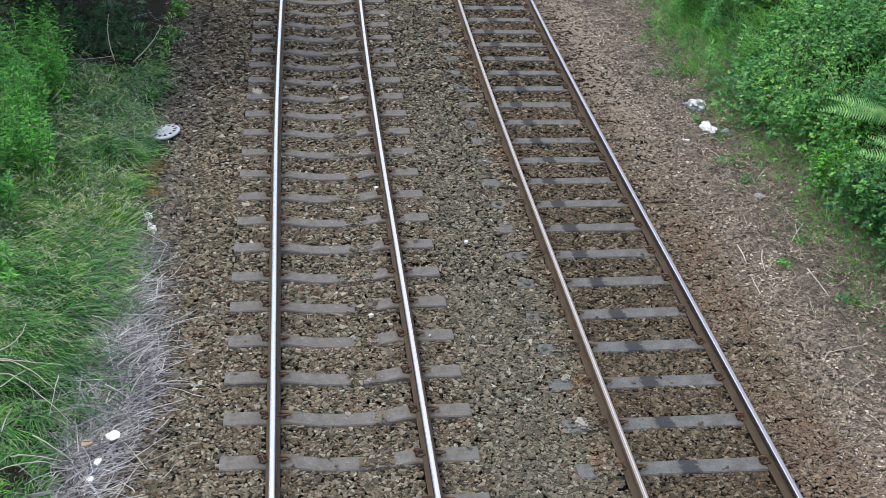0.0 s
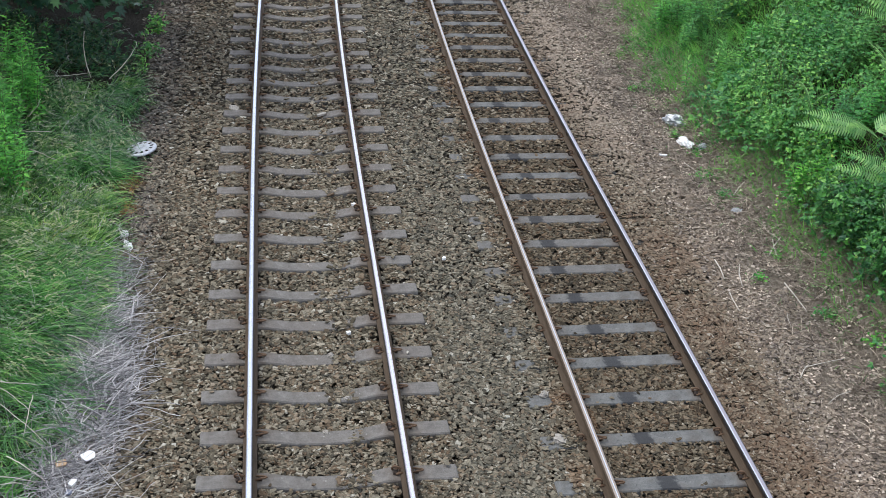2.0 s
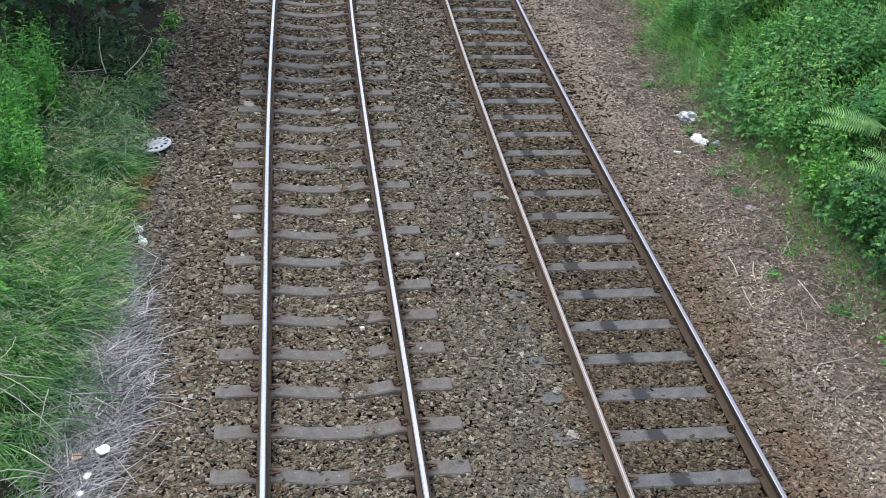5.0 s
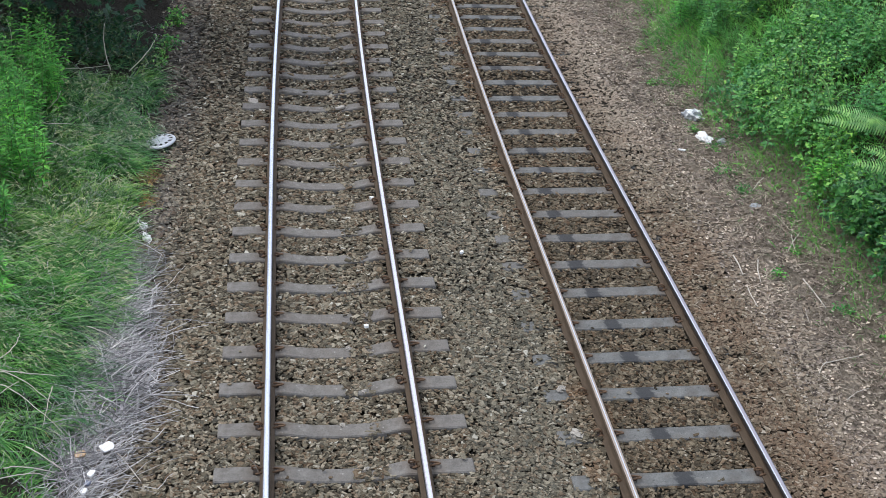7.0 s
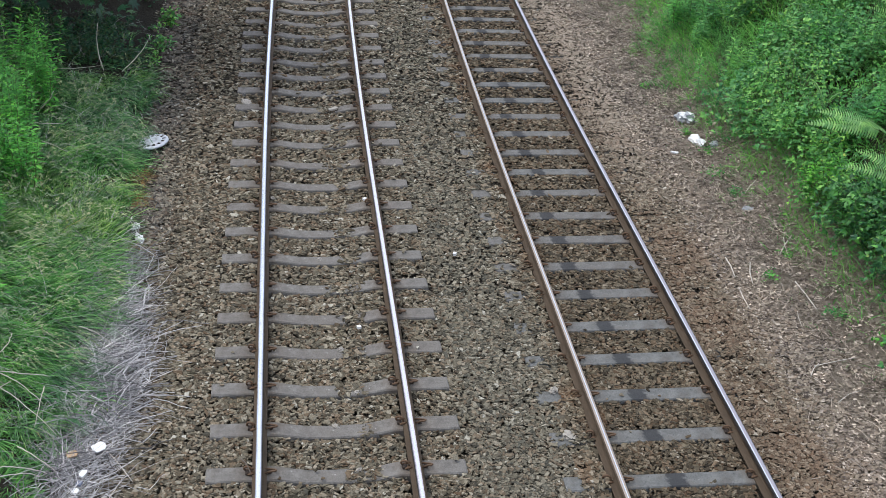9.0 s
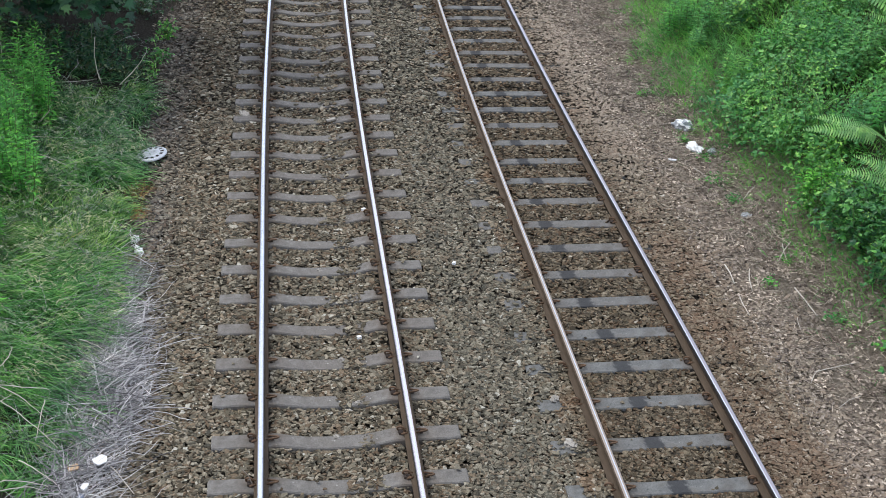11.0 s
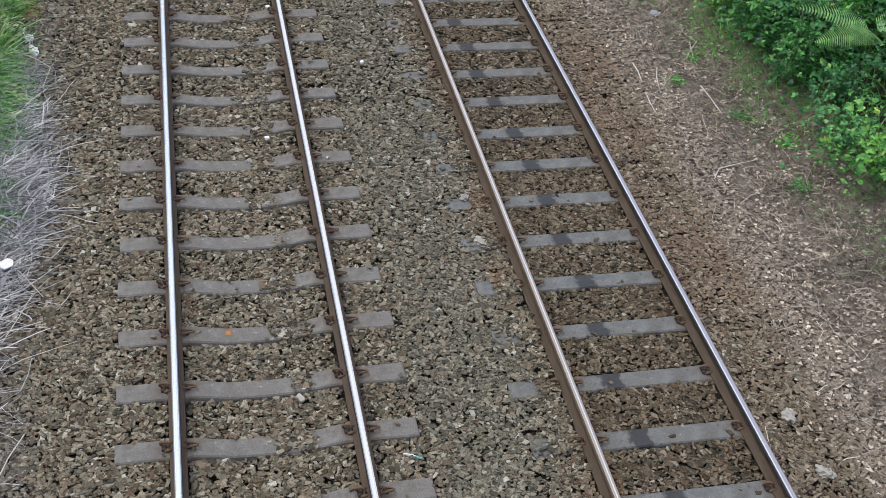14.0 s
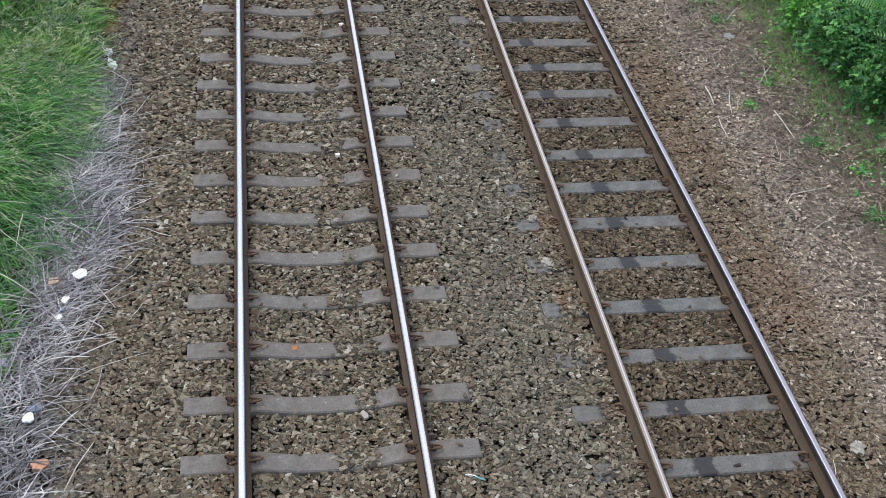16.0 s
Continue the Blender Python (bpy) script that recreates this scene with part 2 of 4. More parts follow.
# dark green leaf, deepened in colour for shade among the near bushes
DARK_LEAF = leaf_material("dark_leaves_with_painted_shade", (0.018, 0.085, 0.030), (0.046, 0.185, 0.055), (0.120, 0.360, 0.095), 0.38, 0.22, (0.300, 0.480, 0.110), tones=True)
FERN = leaf_material("bracken_fronds", (0.240, 0.500, 0.200), (0.360, 0.640, 0.270), (0.500, 0.760, 0.370), 0.45, 0.3, patches=5.0)
STEM = plain_material("green_stems", (0.10, 0.13, 0.05), 0.7)
BARK = plain_material("grey_bark", (0.13, 0.11, 0.09), 0.9, 0, 12, 0.5)
CANE = plain_material("bleached_cane", (0.52, 0.47, 0.40), 0.8, 0, 20, 0.3)

# ---- plan ----
LEFT_X, RIGHT_X = 0.0, 3.456
RIGHT_Z = -0.25
GAUGE_L, GAUGE_R = 1.505, 1.478
L_FIRST, L_STEP = 8.609, 0.712
R_FIRST, R_STEP = 10.637, 0.7185
CANT = 0.032  # both tracks lean to the inside of the curve


def bend(y):
    """Sideways shift of both tracks where they begin to curve."""
    return np.where(np.asarray(y) > 14, 0.00117 * (np.asarray(y, float) - 14) ** 2, 0.0)


KX = [-80, -14, -6.5, -4.2, -2.9, -2.35, -1.6, -1.25, -0.75, -0.5, -0.3, 0.0, 0.3, 0.5, 0.75, 1.25, 1.75, 2.1, 2.3, 2.62, 2.76, 4.15, 4.28, 4.9, 5.4, 6.2, 6.9, 9.5, 15, 80]
KZ = [5, 3.2, 0.55, 0.05, -0.17, -0.15, -0.01, 0.012, -0.003, -0.04, -0.072, -0.092, -0.092, -0.071, -0.05, -0.07, -0.15, -0.235, -0.222, -0.21, -0.245, -0.293, -0.255, -0.245, -0.35, -0.37, -0.12, 1.25, 4.2, 7]


def height(x, y):
    y = np.asarray(y, float)
    u = np.asarray(x, float) - np.minimum(bend(y), 12)
    return np.interp(u, KX, KZ) + 0.012 * np.sin(2.1 * u + 0.7 * y) * np.cos(1.7 * y - u)


rng = np.random.default_rng(7)


def mesh_of(name, verts, faces, mats, smooth=False, index=None):
    """A mesh from vertices and faces of one corner count, or a list of mixed faces."""
    me = bpy.data.meshes.new(name)
    verts = np.asarray(verts, np.float32)
    if isinstance(faces, np.ndarray):
        k = faces.shape[1]
        me.vertices.add(len(verts)), me.loops.add(faces.size), me.polygons.add(len(faces))
        me.vertices.foreach_set("co", verts.ravel())
        me.loops.foreach_set("vertex_index", faces.astype(np.int32).ravel())
        me.polygons.foreach_set("loop_start", np.arange(0, faces.size, k, dtype=np.int32))
        me.update(calc_edges=True)
    else:
        me.from_pydata(verts.tolist(), [], faces)
    for m in mats if isinstance(mats, (list, tuple)) else [mats]:
        me.materials.append(m)
    me.polygons.foreach_set("use_smooth", np.full(len(me.polygons), smooth))
    if index is not None:
        me.polygons.foreach_set("material_index", np.asarray(index, np.int32))
    me.update()
    return me


def part(name, me, parent, label=""):
    ob = new(name, me)
    ob.parent = parent
    return tagged(ob, label)


def bm_mesh(name, bm, mat, smooth=False):
    me = bpy.data.meshes.new(name)
    bm.to_mesh(me)
    bm.free()
    me.materials.append(mat)
    me.polygons.foreach_set("use_smooth", np.full(len(me.polygons), smooth))
    return me


def tube(points, radii, sides=6):
    """Vertices and quads of a bent rod with closed ends."""
    p = np.asarray(points, float)
    r = np.broadcast_to(radii, (len(p),))
    d = np.gradient(p, axis=0)
    d /= np.linalg.norm(d, axis=1)[:, None] + 1e-9
    ref = np.where(np.abs(d[:, 2:3]) > 0.9, np.array([[1.0, 0, 0]]), np.array([[0, 0, 1.0]]))
    s = np.cross(d, ref)
    s /= np.linalg.norm(s, axis=1)[:, None] + 1e-9
    n = np.cross(s, d)
    a = np.arange(sides) * 2 * math.pi / sides
    v = (p[:, None] + r[:, None, None] * (np.cos(a)[None, :, None] * s[:, None] + np.sin(a)[None, :, None] * n[:, None])).reshape(-1, 3)
    f = [(i * sides + j, i * sides + (j + 1) % sides, (i + 1) * sides + (j + 1) % sides, (i + 1) * sides + j) for i in range(len(p) - 1) for j in range(sides)]
    f += [tuple(range(sides))[::-1], tuple((len(p) - 1) * sides + j for j in range(sides))]
    return v, f


def merge(pieces):
    v, f, k = [], [], 0
    for pv, pf in pieces:
        v.append(np.asarray(pv))
        f += [tuple(i + k for i in q) for q in pf]
        k += len(pv)
    return np.concatenate(v), f


LEAF = (np.array([(0, 0, 0), (-0.33, 0.38, 0.09), (0, 0.45, 0), (0.33, 0.38, 0.09), (0, 1, -0.08)], float), np.array([(0, 2, 1), (0, 3, 2), (1, 2, 4), (2, 3, 4)]))
LANCE = (np.array([(0, 0, 0), (-0.14, 0.4, 0.04), (0, 0.45, 0), (0.14, 0.4, 0.04), (0, 1, -0.16)], float), LEAF[1])
PALM_V = np.array([(0, 0.35, 0.02), (0, -0.02, 0), (-0.26, 0.06, 0.03), (-0.52, 0.22, -0.02), (-0.26, 0.38, 0.03), (-0.42, 0.75, -0.03), (-0.13, 0.6, 0.02), (0, 1, -0.05), (0.13, 0.6, 0.02), (0.42, 0.75, -0.03), (0.26, 0.38, 0.03), (0.52, 0.22, -0.02), (0.26, 0.06, 0.03)], float)
PALM = (PALM_V, np.array([(0, i, i + 1 if i < 12 else 1) for i in range(1, 13)]))


def unit(a):
    return a / (np.linalg.norm(a, axis=-1, keepdims=True) + 1e-9)


def spread(template, pos, tip, up, size):
    """Copies of a leaf at many places, each with its tip's way and its face's way."""
    tv, tf = template
    t = unit(tip)
    s = unit(np.cross(t, up))
    n = np.cross(s, t)
    size = np.broadcast_to(size, (len(pos),))
    v = pos[:, None] + size[:, None, None] * (tv[None, :, 0:1] * s[:, None] + tv[None, :, 1:2] * t[:, None] + tv[None, :, 2:3] * n[:, None])
    f = tf[None] + (np.arange(len(pos)) * len(tv))[:, None, None]
    return v.reshape(-1, 3), f.reshape(-1, tf.shape[1])


def blades(pos, lean, length, width, bow=0.5):
    """Grass blades of two quads and a tip, joined as triangles."""
    k = len(pos)
    lean = unit(lean)
    side = unit(np.cross(lean, np.array([0, 0, 1.0]) + rng.normal(0, 0.3, (k, 3))))
    flat = unit(lean * np.array([1, 1, 0]) + 1e-6)
    v = []
    for s, w in ((0, 1.0), (0.4, 0.85), (0.75, 0.55)):
        c = pos + lean * (length * s)[:, None] + flat * (bow * length * s * s * 0.5)[:, None] - np.array([0, 0, 1.0]) * (bow * length * s * s * 0.45)[:, None]
        v += [c - side * (width * w / 2)[:, None], c + side * (width * w / 2)[:, None]]
    v.append(pos + lean * length[:, None] + flat * (bow * length * 0.55)[:, None] - np.array([0, 0, 1.0]) * (bow * length * 0.6)[:, None])
    v = np.stack(v, 1)
    t = np.array([(0, 1, 3), (0, 3, 2), (2, 3, 5), (2, 5, 4), (4, 5, 6)])
    f = t[None] + (np.arange(k) * 7)[:, None, None]
    return v.reshape(-1, 3), f.reshape(-1, 3)


# ---- ground ----
def build_ground():
    xs = np.concatenate([[-400, -200, -100, -60, -35, -22, -15, -11], np.arange(-8, 14.01, 0.16), [17, 22, 32, 50, 90, 200, 400]])
    ys = np.concatenate([[-400, -150, -60, -25, -10, -3], np.arange(1, 31, 0.25), [33, 37, 43, 52, 65, 90, 150, 300, 600]])
    gx, gy = np.meshgrid(xs, ys)
    near = (np.abs(gx) < 16) & (gy < 32) & (gy > 0)
    gz = height(gx, np.clip(gy, -60, 90)) - 0.02 * (np.abs(gx) < 0.72) * (gy < 24) - 0.032 * np.clip(np.minimum((gx + 2.7) / 0.4, (5.6 - gx) / 0.5), 0, 1) + np.where(near, rng.normal(0, 0.008, gx.shape), 0)
    v = np.stack([gx, gy, gz], -1).reshape(-1, 3)
    i = np.arange(len(ys) - 1)[:, None] * len(xs) + np.arange(len(xs) - 1)[None]
    f = np.stack([i, i + 1, i + 1 + len(xs), i + len(xs)], -1).reshape(-1, 4)
    tagged(new("ground", mesh_of("ground", v, f, GROUND, True)), "brown stony ground of a railway cutting with earth banks", "ground", kind="structure")


build_ground()


# ---- rails ----
HALF = [(0.0, 0.1590), (0.010, 0.1588), (0.021, 0.1582), (0.029, 0.156), (0.035, 0.148), (0.0355, 0.124), (0.030, 0.117), (0.011, 0.104), (0.0095, 0.046), (0.022, 0.029), (0.069, 0.012), (0.070, 0.0)]


def rail(x, z, label, top, face_left):
    """One rail along the bend. top: materials of the strips across the head, from its left edge to its right."""
    prof = [(-a, b) for a, b in HALF[::-1]] + HALF[1:]
    ys = np.concatenate([np.arange(-20, 12, 4.0), np.arange(12, 60.1, 1.0)])
    cx = x + bend(ys)
    slope = np.gradient(cx, ys)
    k = len(prof)
    v = np.concatenate([np.stack([cx + a, ys - a * slope, np.full(len(ys), z + b)], 1)[:, None] for a, b in prof], 1).reshape(-1, 3)
    f = np.array([(i * k + j, i * k + (j + 1) % k, (i + 1) * k + (j + 1) % k, (i + 1) * k + j) for i in range(len(ys) - 1) for j in range(k)])
    cols = np.tile(np.arange(k), len(ys) - 1)
    body = (cols < 8) | (cols > 13)
    # columns of the gauge side that get the painted shade
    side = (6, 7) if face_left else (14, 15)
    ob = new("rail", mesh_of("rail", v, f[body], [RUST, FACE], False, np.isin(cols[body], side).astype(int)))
    tagged(ob, label, "rail", "rails of the two tracks")
    for name, js in (("head_edge", (8, 13)), ("running_band", (9, 10, 11, 12))):
        mats = list(dict.fromkeys(top[j - 8] for j in js))
        sel = np.isin(cols, js)
        used, back = np.unique(f[sel], return_inverse=True)
        part(name, mesh_of(name, v[used], back.reshape(-1, 4), mats, False, [mats.index(top[c - 8]) for c in cols[sel]]), ob, "steel worn bright by wheels" if name == "running_band" else "")
    return ob


rise = CANT * GAUGE_L / 2
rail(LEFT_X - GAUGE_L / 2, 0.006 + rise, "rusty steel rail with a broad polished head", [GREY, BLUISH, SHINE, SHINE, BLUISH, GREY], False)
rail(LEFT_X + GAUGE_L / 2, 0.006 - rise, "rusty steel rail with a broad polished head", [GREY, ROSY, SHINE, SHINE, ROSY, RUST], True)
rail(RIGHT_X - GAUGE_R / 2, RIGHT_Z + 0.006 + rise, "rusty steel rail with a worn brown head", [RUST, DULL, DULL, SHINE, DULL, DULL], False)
# here the painted shade also takes the left edge strip of the head
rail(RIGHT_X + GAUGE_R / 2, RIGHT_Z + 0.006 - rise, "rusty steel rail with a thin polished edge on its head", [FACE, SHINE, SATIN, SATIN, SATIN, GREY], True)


# ---- sleepers ----
def sleeper_body(mat, dip):
    """A concrete sleeper: flat rail seats, tapered sides, the middle lower by dip."""
    xs = [-1.2575, -1.245, -1.0, -0.60, -0.45, -0.3, -0.12, 0.0, 0.12, 0.3, 0.45, 0.60, 1.0, 1.245, 1.2575]
    zs = [-0.012, 0, 0, 0.0, -dip * 0.45, -dip * 0.85, -dip, -dip, -dip, -dip * 0.85, -dip * 0.45, 0.0, 0, 0, -0.012]
    sect = [(-0.135, -0.2), (-0.112, -0.012), (-0.10, 0.0), (0.10, 0.0), (0.112, -0.012), (0.135, -0.2)]
    v = [(x, a * (1 - 0.06 * (abs(x) < 0.5)), z + b) for x, z in zip(xs, zs) for a, b in sect]
    f = [(i * 6 + j, (i + 1) * 6 + j, (i + 1) * 6 + (j + 1) % 6, i * 6 + (j + 1) % 6) for i in range(len(xs) - 1) for j in range(6)]
    f += [tuple(range(6)), tuple((len(xs) - 1) * 6 + j for j in range(6))[::-1]]
    return mesh_of("sleeper_body", v, f, mat)


def clip_mesh():
    """A spring clip: a rod bent in a loop, standing beside the rail foot."""
    pts = []
    for a in np.linspace(0, 1, 16):
        ang = -0.9 + a * 5.6
        pts.append((0.033 * math.cos(ang) + 0.018, -0.03 + 0.06 * a, 0.045 + 0.031 * math.sin(ang)))
    pts = [(-0.045, -0.035, 0.02), (-0.015, -0.04, 0.024)] + pts + [(-0.02, 0.035, 0.03), (-0.045, 0.03, 0.022)]
    v, f = tube(pts, 0.0105, 6)
    return mesh_of("clip", v, f, RUST_CLIP, True)


def shoulder_mesh():
    bm = bmesh.new()
    bmesh.ops.create_cube(bm, size=1, matrix=Matrix.Translation((0.022, 0, 0.016)) @ Matrix.Diagonal((0.04, 0.055, 0.03, 1)))
    bmesh.ops.bevel(bm, geom=bm.edges[:], offset=0.006, segments=1, affect="EDGES")
    return bm_mesh("shoulder", bm, RUST_DARK)


def clip_back_mesh():
    """The same clip from its other end: a rod arching out from the rail foot and back."""
    pts = [(-0.05, -0.03, 0.024), (-0.02, -0.036, 0.034), (0.03, -0.038, 0.052), (0.075, -0.03, 0.05), (0.094, -0.008, 0.042), (0.08, 0.016, 0.034), (0.045, 0.028, 0.03), (0.0, 0.036, 0.034), (-0.045, 0.034, 0.024)]
    v, f = tube(pts, 0.0115, 6)
    return mesh_of("clip", v, f, RUST_CLIP, True)


CLIP, CLIP_BACK, SHOULDER = clip_mesh(), clip_back_mesh(), shoulder_mesh()


def sleeper(body, gauge, label, group):
    root = new("concrete_sleeper", body)
    tagged(root, label, "railway sleeper", group)
    for side in (-1, 1):
        for inner in (-1, 1):
            way = side * inner
            x = side * gauge / 2 + way * 0.083
            m = pose(x, 0, -0.004, 0, 0, 0 if way > 0 else 180) @ Matrix.Scale(0.88 if way > 0 else 1.1, 4)
            for name, me, label in (("shoulder", SHOULDER, ""), ("spring_clip", CLIP_BACK if way > 0 else CLIP, "rusty bent steel rail clip")):
                p = part(name, me, root, label)
                p.matrix_basis = m
    return root


def lay(first, x, z, y0, step, n0, n1, turn=0.8, wider=0.0):
    places = []
    for k in range(n0, n1):
        y = y0 + step * k + wider * min(k + 2, 0)
        b = float(bend(y))
        places.append((x + b + random.uniform(-0.012, 0.012), y + random.uniform(-0.008, 0.008), z + random.uniform(-0.006, 0.002), turn - math.degrees(math.atan(0.0035 * max(0, y - 14))) + random.uniform(-0.4, 0.4)))
    lean = math.degrees(math.atan(CANT))
    first.matrix_basis = pose(*places[0][:3], 0, lean, places[0][3])
    for a in places[1:]:
        copy_thing(first, pose(*a[:3], random.uniform(-1, 1), lean, a[3]))
    return places


LEFT_AT = lay(sleeper(sleeper_body(CONCRETE_L, 0.065), GAUGE_L, "weathered grey concrete sleeper with a dipped middle, half in ballast", "sleepers of the polished track"), LEFT_X, 0.0, L_FIRST, L_STEP, -8, 32)
RIGHT_AT = lay(sleeper(sleeper_body(CONCRETE_R, 0.0), GAUGE_R, "grey concrete sleeper with a black grease stain between the rails", "sleepers of the brown track"), RIGHT_X, RIGHT_Z, R_FIRST, R_STEP, -11, 28, wider=0.0145)


# ---- ballast ----
def stones(name, xyz, size, mat, label):
    """Angular stones as one mesh: boxes with every corner moved."""
    k = len(xyz)
    c = np.array([(x, y, z) for z in (-1, 1) for y in (-1, 1) for x in (-1, 1)], float)
    v = c[None] * rng.uniform(0.35, 1.2, (k, 8, 3))
    v *= np.stack([rng.uniform(1.0, 1.8, k), rng.uniform(0.6, 1.05, k), rng.uniform(0.2, 0.38, k)], 1)[:, None] * size[:, None, None] * 0.5
    a, b, g = rng.normal(0, 0.22, k), rng.normal(0, 0.22, k), rng.uniform(0, 6.283, k)
    for ang, i, j in ((a, 1, 2), (b, 0, 2), (g, 0, 1)):
        cs, sn = np.cos(ang)[:, None], np.sin(ang)[:, None]
        p, q = v[:, :, i].copy(), v[:, :, j].copy()
        v[:, :, i], v[:, :, j] = p * cs - q * sn, p * sn + q * cs
    v += xyz[:, None]
    q = np.array([(4, 5, 7, 6), (0, 1, 5, 4), (2, 6, 7, 3), (0, 4, 6, 2), (1, 3, 7, 5)])
    f = (q[None] + (np.arange(k) * 8)[:, None, None]).reshape(-1, 4)
    return tagged(new(name, mesh_of(name, v.reshape(-1, 3), f, mat)), label, "gravel", kind="stuff")


def build_ballast():
    px, py = [], []
    for y0, y1, dens in ((4.6, 9, 1700), (9, 12, 1480), (12, 15, 1080), (15, 18, 820), (18, 24, 470), (24, 30, 240)):
        k = int(9.25 * (y1 - y0) * dens)
        px.append(rng.uniform(-2.95, 6.3, k)), py.append(rng.uniform(y0, y1, k))
    x, y = np.concatenate(px), np.concatenate(py)
    u = x - bend(y)
    # ragged outer edges
    keep = (u > -2.52 - 0.3 * np.clip((y - 18.3) / 1.5, 0, 1) + 0.13 * np.sin(1.3 * y) + rng.normal(0, 0.08, len(u))) & (u < 5.0 + rng.exponential(0.55, len(u)))
    lift = np.zeros(len(x))
    for places, half, top in ((LEFT_AT, GAUGE_L, 0.0), (RIGHT_AT, GAUGE_R, RIGHT_Z)):
        for j, (sx, sy, sz, rz) in enumerate(places):
            on = (np.abs(x - sx) < 1.265) & (np.abs(y - sy - math.tan(math.radians(rz)) * (x - sx)) < 0.112)
            if top == 0.0:
                a, b = (0.16 + 0.10 * math.sin(j * 2.3), 0.34 + 0.06 * math.sin(j * 1.1))
                loose = rng.normal(0, 0.035, len(x))
                heap = on & (((x - sx + loose > a) & (x - sx + loose < b + 0.05)) | (rng.random(len(x)) < 0.004))
                lift[heap] = 0.03 + np.interp(np.abs(x[heap] - sx - 0.25), [0.1, 0.4], [0.0, 0.012])
                keep &= ~(on & ~heap)
            else:
                end = on & (x - sx < -0.78) & ((x - sx > -1.04 - 0.06 * math.sin(j * 1.7)) | (rng.random(len(x)) < 0.12 + 0.12 * math.sin(j * 2.9)))
                far = on & ((x - sx > 0.81) | (rng.random(len(x)) < 0.005))
                lift[end | far] = 0.02
                keep &= ~(on & ~(end | far))
    for rx in (LEFT_X - GAUGE_L / 2, LEFT_X + GAUGE_L / 2, RIGHT_X - GAUGE_R / 2, RIGHT_X + GAUGE_R / 2):
        keep &= ~(np.abs(u - rx) < 0.085)
    x, y, lift = x[keep], y[keep], lift[keep]
    far = np.interp(y, [8, 22], [1.0, 1.4])
    size = np.clip(rng.lognormal(math.log(0.036), 0.24, len(x)), 0.02, 0.06) * far
    z = height(x, y) + lift + rng.uniform(-0.004, 0.008, len(x))
    stones("ballast", np.stack([x, y, z], 1), size, BALLAST, "brown and grey crushed stone ballast round the sleepers")


build_ballast()


# ---- plants ----
def on_ground(x, y, lift=0.0):
    return np.stack([x, y, height(x, y) + lift], 1)


def rods(pos, way, length, radius, sag=0.1):
    """Thin three-sided stems with a slight bend, as one mesh."""
    k = len(pos)
    way = unit(way)
    s = unit(np.cross(way, np.array([0.1, 0.05, 1.0])))
    n = np.cross(s, way)
    kink = rng.normal(0, 1, (k, 1)) * s * (sag * length)[:, None]
    lift = np.abs(rng.normal(0, 0.4, (k, 1))) * n * (sag * length)[:, None]
    v = []
    steps = (0, 0.28, 0.55, 0.8, 1)
    for a in steps:
        c = pos + way * (length * a)[:, None] + (kink + lift) * (4 * a * (1 - a)) + kink * 0.5 * math.sin(a * 6.28)
        for ang in (0.5, 2.6, 4.7):
            v.append(c + (math.cos(ang) * s + math.sin(ang) * n) * (radius * (1 - 0.5 * a))[:, None])
    v = np.stack(v, 1)
    q = [(i * 3 + j, i * 3 + (j + 1) % 3, i * 3 + 3 + (j + 1) % 3, i * 3 + 3 + j) for i in range(4) for j in range(3)]
    f = np.array(q)[None] + (np.arange(k) * 15)[:, None, None]
    return v.reshape(-1, 3), f.reshape(-1, 4)


EDGE_Y = [3, 8.0, 9.2, 9.35, 10.0, 10.6, 11.2, 12, 13, 14, 15.5, 17, 18, 19, 21, 26]
EDGE_X = [-2.95, -2.8, -2.75, -2.5, -2.42, -2.66, -2.72, -2.6, -2.52, -2.55, -2.6, -2.6, -2.56, -2.54, -2.54, -2.6]


